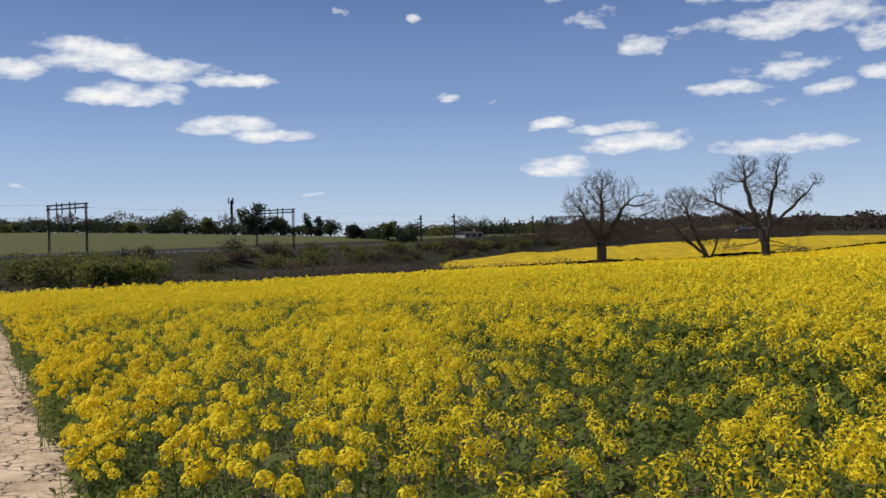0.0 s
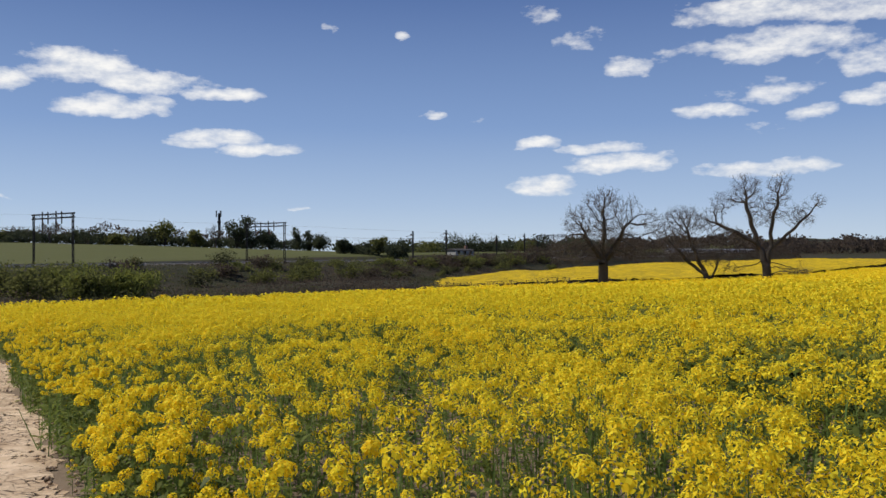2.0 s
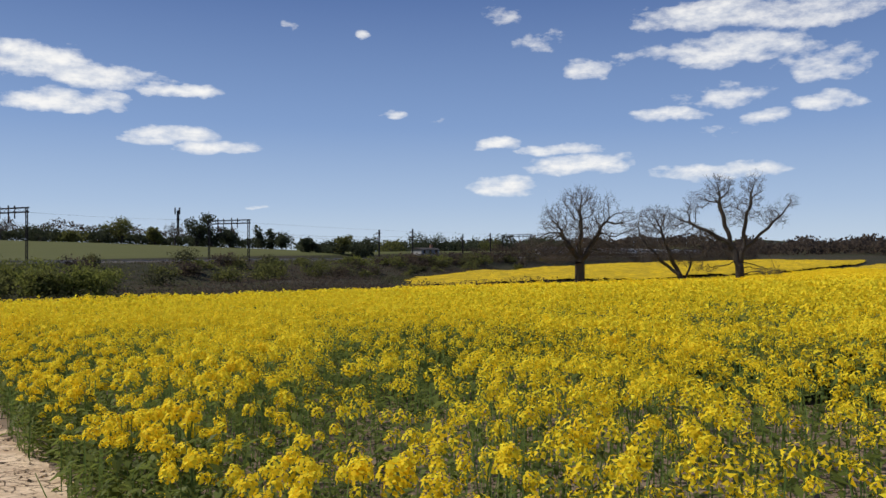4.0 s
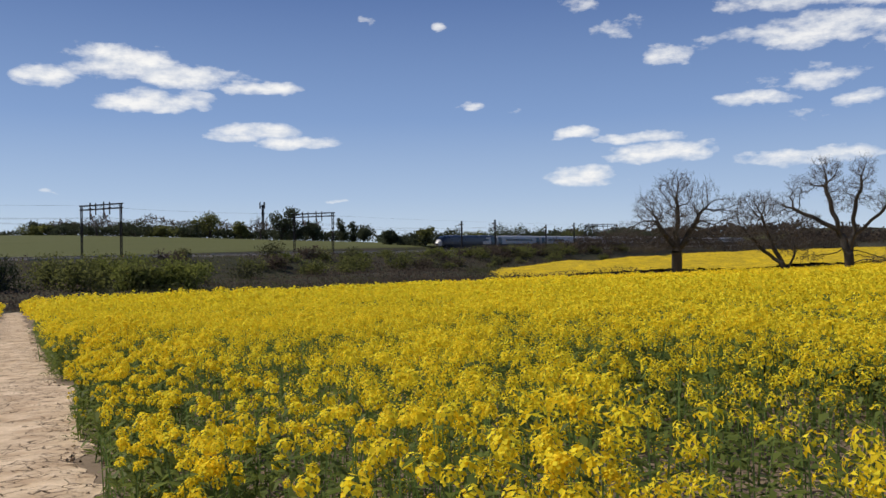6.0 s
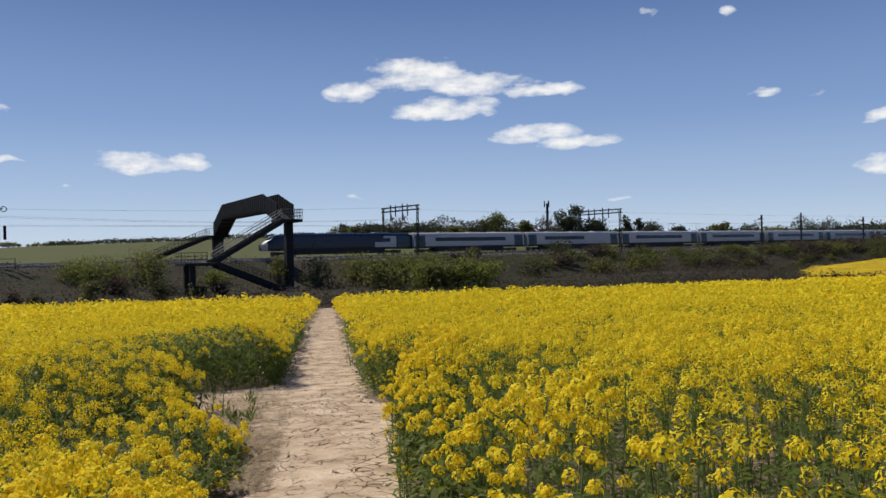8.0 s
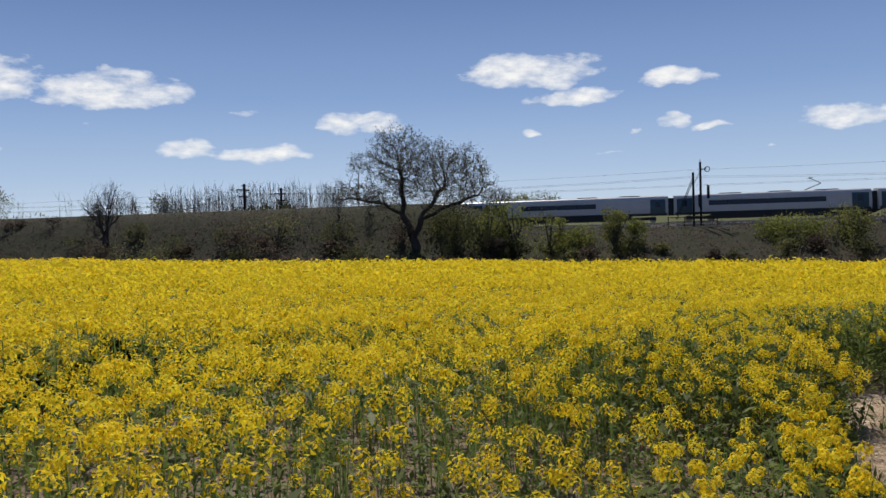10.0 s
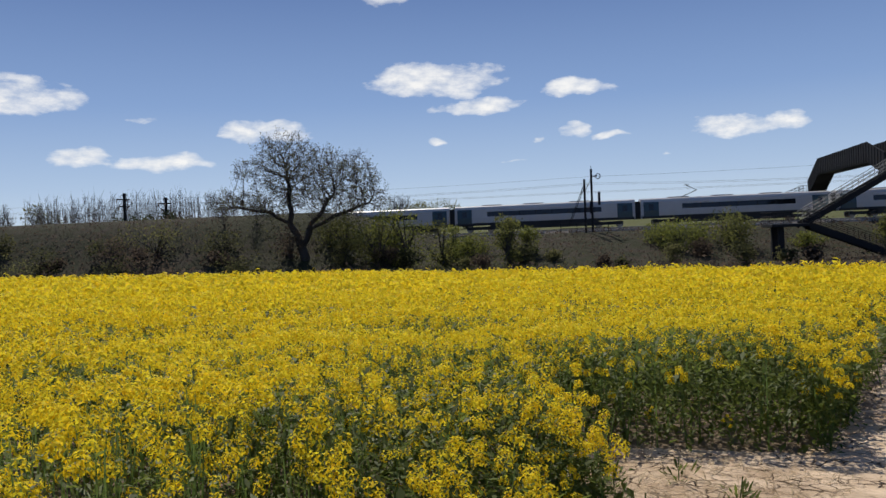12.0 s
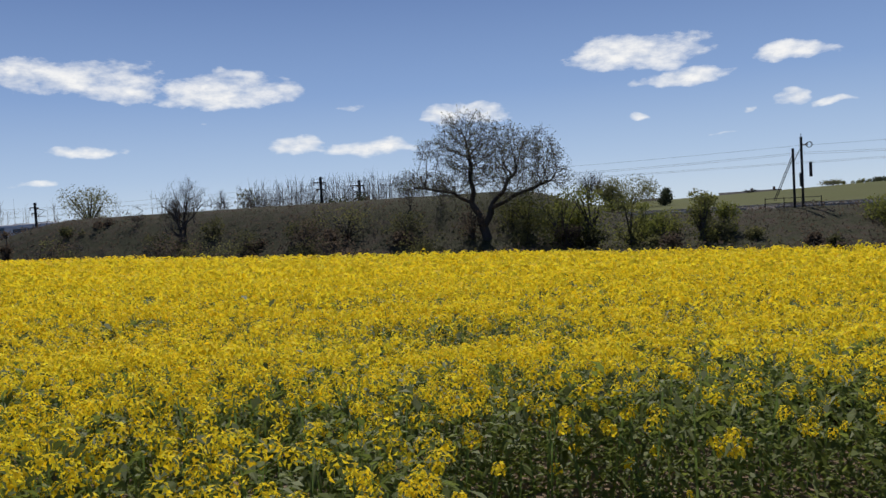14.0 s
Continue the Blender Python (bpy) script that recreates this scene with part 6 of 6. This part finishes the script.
def build_scrub():
    rng = np.random.default_rng(77)
    n = 145000
    x, y = rng.uniform(-150, 190, n), rng.uniform(34, 103, n)
    lo, hi = far_edges(x)
    ok = (y > field_edge(x) + 1.5) & ((x > -22) | (y < 95)) & ~((x > 58) & (y > lo - 1) & (y < hi + 1)) & ~((y > 82) & (y < 86) & (x > 24) & (x < 39))
    x, y = x[ok], y[ok]
    k = lumps(x, y, 0.12, 21)
    for nm, sel, mat, lab, cat, hh in (("dry_scrub", k > -0.1, SCRUB, "tangled brown dead stalks and brambles on the bank", "scrub", 1.0), ("rough_grass", k <= -0.1, BRAMBLE, "rough dark green grass and brambles on the bank", "grass", 0.7)):
        xs, ys = x[sel], y[sel]
        lump = np.clip(0.5 + lumps(xs, ys, 0.55, 23), 0.1, 1.4)
        P = np.stack([xs, ys, land_z(xs, ys) + rng.uniform(0, 1, len(xs)) * hh * lump], 1)
        tagged(quads_object(nm, leaf_quads(P, 0.15, rng), mat, None), lab, cat, kind="stuff")
    # coppice of thin saplings behind the bank
    n = 460
    x, y = np.where(rng.uniform(0, 1, n) < 0.86, rng.uniform(-74, -42, n), rng.uniform(-150, -38, n)), rng.uniform(113.5, 124, n)
    segs = []
    for xx, yy in zip(x, y):
        z0 = float(land_z(xx, yy))
        h = rng.uniform(5.5, 8.6)
        p = np.array((xx, yy, z0))
        q = p + np.array((rng.normal(0, .3), rng.normal(0, .3), h))
        segs.append((*p, *q, 0.05, 0.012))
        for _ in range(7):
            f = rng.uniform(0.35, 0.95)
            s = p + (q - p) * f
            e = s + np.array((rng.normal(0, .4), rng.normal(0, .4), rng.uniform(0.6, 1.6)))
            segs.append((*s, *e, 0.025, 0.008))
    v, f = tubes(segs, 3)
    tagged(mesh_object("sapling_thicket", v, f, GREYTWIG, None), "row of thin leafless saplings behind the cutting", "thicket", kind="stuff")
    # dark strip of rough growth along the far field edge
    n = 9000
    x = rng.uniform(30, 180, n)
    lo, hi = far_edges(x)
    y = field_edge(x) + 1.0 + rng.uniform(0, 1, n) * np.maximum(1.5, (lo - field_edge(x) - 1.5))
    stalks("ditch_growth", x, y, 0.15, 0.55, 0.15, SCRUB, "dark rough growth in the ditch between the two fields", "scrub", 8)


build_scrub()


def far_wood(name, b0, b1, d0, d1, h, n, mat, size, seed, label):
    rng = np.random.default_rng(seed)
    br, d = np.radians(rng.uniform(b0, b1, n)), rng.uniform(d0, d1, n)
    x, y = np.sin(br) * d, np.cos(br) * d
    hh = h * (0.75 + 0.25 * lumps(np.degrees(br), d * 0.02, 1.6, seed))
    z = land_z(x, y) + hh * rng.uniform(0.0, 1, n) ** 0.7
    P = np.stack([x, y, z], 1)
    tagged(quads_object(name, leaf_quads(P, size, rng), mat, None), label, "woodland", kind="stuff")


far_wood("far_wood", 50, 70, 340, 420, 5, 9000, EVERGREEN, 1.0, 3, "dark distant woodland beyond the fields")
far_wood("far_wood", 62, 95, 560, 680, 9, 16000, SCRUB, 1.5, 4, "distant brown leafless woodland on the low hills")


def hedge_belt():
    """A belt of leafless hedge trees beyond the far field."""
    rng = np.random.default_rng(19)
    n = 38000
    x = rng.uniform(150, 430, n)
    y = np.interp(x, [150, 200, 300, 430], [97, 97, 96, 60]) + rng.normal(0, 1.6, n)
    h = np.interp(x, [150, 185, 240, 430], [1.5, 3.0, 7.5, 7.0]) * (0.75 + 0.3 * lumps(x, y * 0.2, 0.35, 4))
    P = np.stack([x, y, land_z(x, y) + h * rng.uniform(0, 1, n) ** 0.8], 1)
    tagged(quads_object("hedge_belt", leaf_quads(P, 0.27, rng), SCRUB, None), "dense brown leafless hedge belt beyond the far crop", "hedge", kind="stuff")


hedge_belt()
far_wood("hilltop_hedge", 8, 27, 262, 267, 1.5, 6500, EVERGREEN, 0.36, 5, "low dark hedge along the top of the green field")
far_wood("hilltop_hedge", 27, 48, 262, 268, 3.9, 13000, EVERGREEN, 0.45, 5, "dark hedge along the top of the green field")
far_wood("hilltop_trees", 28, 46, 266, 276, 6.5, 6500, SCRUB, 0.4, 9, "brown leafless trees behind the hilltop hedge")
far_wood("hilltop_hedge", -75, -10, 300, 330, 3.0, 3500, EVERGREEN, 0.9, 7, "dark hedge on the far skyline")


# ---- far buildings ----
def house(x, y, w, d, h, ridge, turn, wall, label):
    z0 = float(land_z(x, y)) - (1.3 if y > 200 else 0.3)
    hs = empty("house", pose(x, y, z0, 0, 0, turn), label=label, category="house", group="far houses")
    body = part("wall", boxes((-w / 2, -d / 2, 0, w / 2, d / 2, h)), wall, hs)
    bm = bmesh.new()
    e = 0.35
    a = [bm.verts.new(p) for p in ((-w / 2 - e, -d / 2 - e, h), (w / 2 + e, -d / 2 - e, h), (w / 2 + e, d / 2 + e, h), (-w / 2 - e, d / 2 + e, h), (-w / 2 - e, 0, h + ridge), (w / 2 + e, 0, h + ridge))]
    for q in ((0, 1, 5, 4), (2, 3, 4, 5), (0, 4, 3), (1, 2, 5), (3, 2, 1, 0)):
        bm.faces.new([a[i] for i in q])
    roof = part("roof", bm, TILE, hs)
    part("chimney", boxes((w * 0.28, -0.4, h + ridge * 0.4, w * 0.28 + 0.8, 0.4, h + ridge + 0.9)), BRICK, roof)
    for i in range(3):
        xx = -w / 2 + w * (i + 0.5) / 3
        win = part("window", boxes((xx - 0.5, -d / 2 - 0.05, h * 0.5, xx + 0.5, -d / 2 + 0.02, h * 0.5 + 1.1)), GLASS, hs)
        part("sill", boxes((xx - 0.6, -d / 2 - 0.12, h * 0.5 - 0.1, xx + 0.6, -d / 2, h * 0.5)), RENDERED, win)


for _b, _d, _w, _wall in ((0.2, 290, 12, BRICK), (1.6, 292, 11, BRICK), (-5.2, 285, 8, BRICK)):
    house(math.sin(radians(_b)) * _d, math.cos(radians(_b)) * _d, _w, 7, 1.0, 1.5, _b * -1, _wall, "low far brick house with dark tiled roof on the skyline")
house(207, 122, 7, 5, 2.6, 0.5, -20, CONCRETE, "small grey lineside building beyond the track")


# ---- litter on the trodden soil ----
def build_litter():
    rng = np.random.default_rng(91)
    n = 4200
    s = rng.uniform(4.2, 9.9, n)
    w = -0.30 - rng.uniform(0, 1, n) ** 0.8 * (0.35 + worn_side(s))
    x, y = s * PU[0] + w * PW[0], s * PU[1] + w * PW[1]
    z = land_z(x, y) + 0.035
    a = rng.uniform(0, np.pi, n)
    ln, wd = rng.uniform(0.03, 0.14, n), rng.uniform(0.002, 0.005, n)
    ux, uy = np.cos(a) * ln, np.sin(a) * ln
    vx, vy = -np.sin(a) * wd, np.cos(a) * wd
    up = rng.uniform(0, 0.03, n)
    V = np.stack([np.stack([x - ux, y - uy, z], 1), np.stack([x - vx, y - vy, z + up], 1), np.stack([x + ux, y + uy, z], 1), np.stack([x + vx, y + vy, z + up], 1)], 1).reshape(-1, 3)
    tagged(quads_object("straw_litter", V, STRAW, None), "broken pale straw and dead stalks on the trodden soil", "litter", kind="stuff")
    # clods along both edges of the footpath
    V, F = [], []
    for i in range(700):
        ss = rng.uniform(-11, 24)
        side = rng.choice((-1, 1))
        ww = side * (0.42 + rng.exponential(0.12) + (float(worn_side(ss)) if side < 0 else 0))
        xx, yy = ss * PU[0] + ww * PW[0], ss * PU[1] + ww * PW[1]
        zz = float(land_z(xx, yy)) + 0.02
        r = rng.uniform(0.008, 0.030)
        o = len(V)
        for q in ((1, 0, 0), (-1, 0, 0), (0, 1, 0), (0, -1, 0), (0, 0, 0.9), (0, 0, -0.6)):
            V.append((xx + q[0] * r * rng.uniform(.7, 1.3), yy + q[1] * r * rng.uniform(.7, 1.3), zz + q[2] * r * rng.uniform(.7, 1.2)))
        F += [(o + a1, o + b1, o + c1) for a1, b1, c1 in ((0, 2, 4), (2, 1, 4), (1, 3, 4), (3, 0, 4), (2, 0, 5), (1, 2, 5), (3, 1, 5), (0, 3, 5))]
    tagged(mesh_object("soil_clod", V, F, SOIL, None, smooth=True), "loose dry soil clods along the path edges", "soil", kind="stuff")


build_litter()


def build_weeds():
    """Low leafy tufts left standing on the trodden patch."""
    rng = np.random.default_rng(97)
    for i in range(26):
        s = rng.uniform(4.4, 9.3)
        w = -0.62 - rng.uniform(0.05, 1) * (0.15 + float(worn_side(s)))
        x, y = s * PU[0] + w * PW[0], s * PU[1] + w * PW[1]
        t = empty("weed_tuft", pose(x, y, float(land_z(x, y)) + 0.01, 0, 0, rng.uniform(0, 360)), label="low green weed tuft on the trodden dry soil", category="weed", group="path weeds")
        h = rng.uniform(0.08, 0.26)
        V = []
        for k in range(int(rng.integers(22, 44))):
            a, r = rng.uniform(0, 6.28), rng.uniform(0, 0.10)
            b0 = np.array((r * math.cos(a), r * math.sin(a), h * rng.uniform(0, 0.6)))
            d = np.array((math.cos(a) * 0.6, math.sin(a) * 0.6, rng.uniform(0.2, 1.0))) * rng.uniform(0.04, 0.11)
            v = np.array((-math.sin(a), math.cos(a), 0.2)) * rng.uniform(0.006, 0.013)
            V += [b0, b0 + d * 0.5 + v, b0 + d, b0 + d * 0.5 - v]
        quads_object("leaf_mass", np.array(V), CROPLEAF, t)
        part("stalk", bars(((0, 0, -0.03), (rng.normal(0, 0.02), rng.normal(0, 0.02), h), 0.004), sides=4), STEM, t)


build_weeds()


# ---- what moves ----
def motions():
    # the train runs towards -x at a steady 55.1 m/s
    walk(train, [(t, pose(-12.11 - 55.08 * (t - 9.0), TRACK_Y, RAIL_Z)) for t in range(15)])


motions()
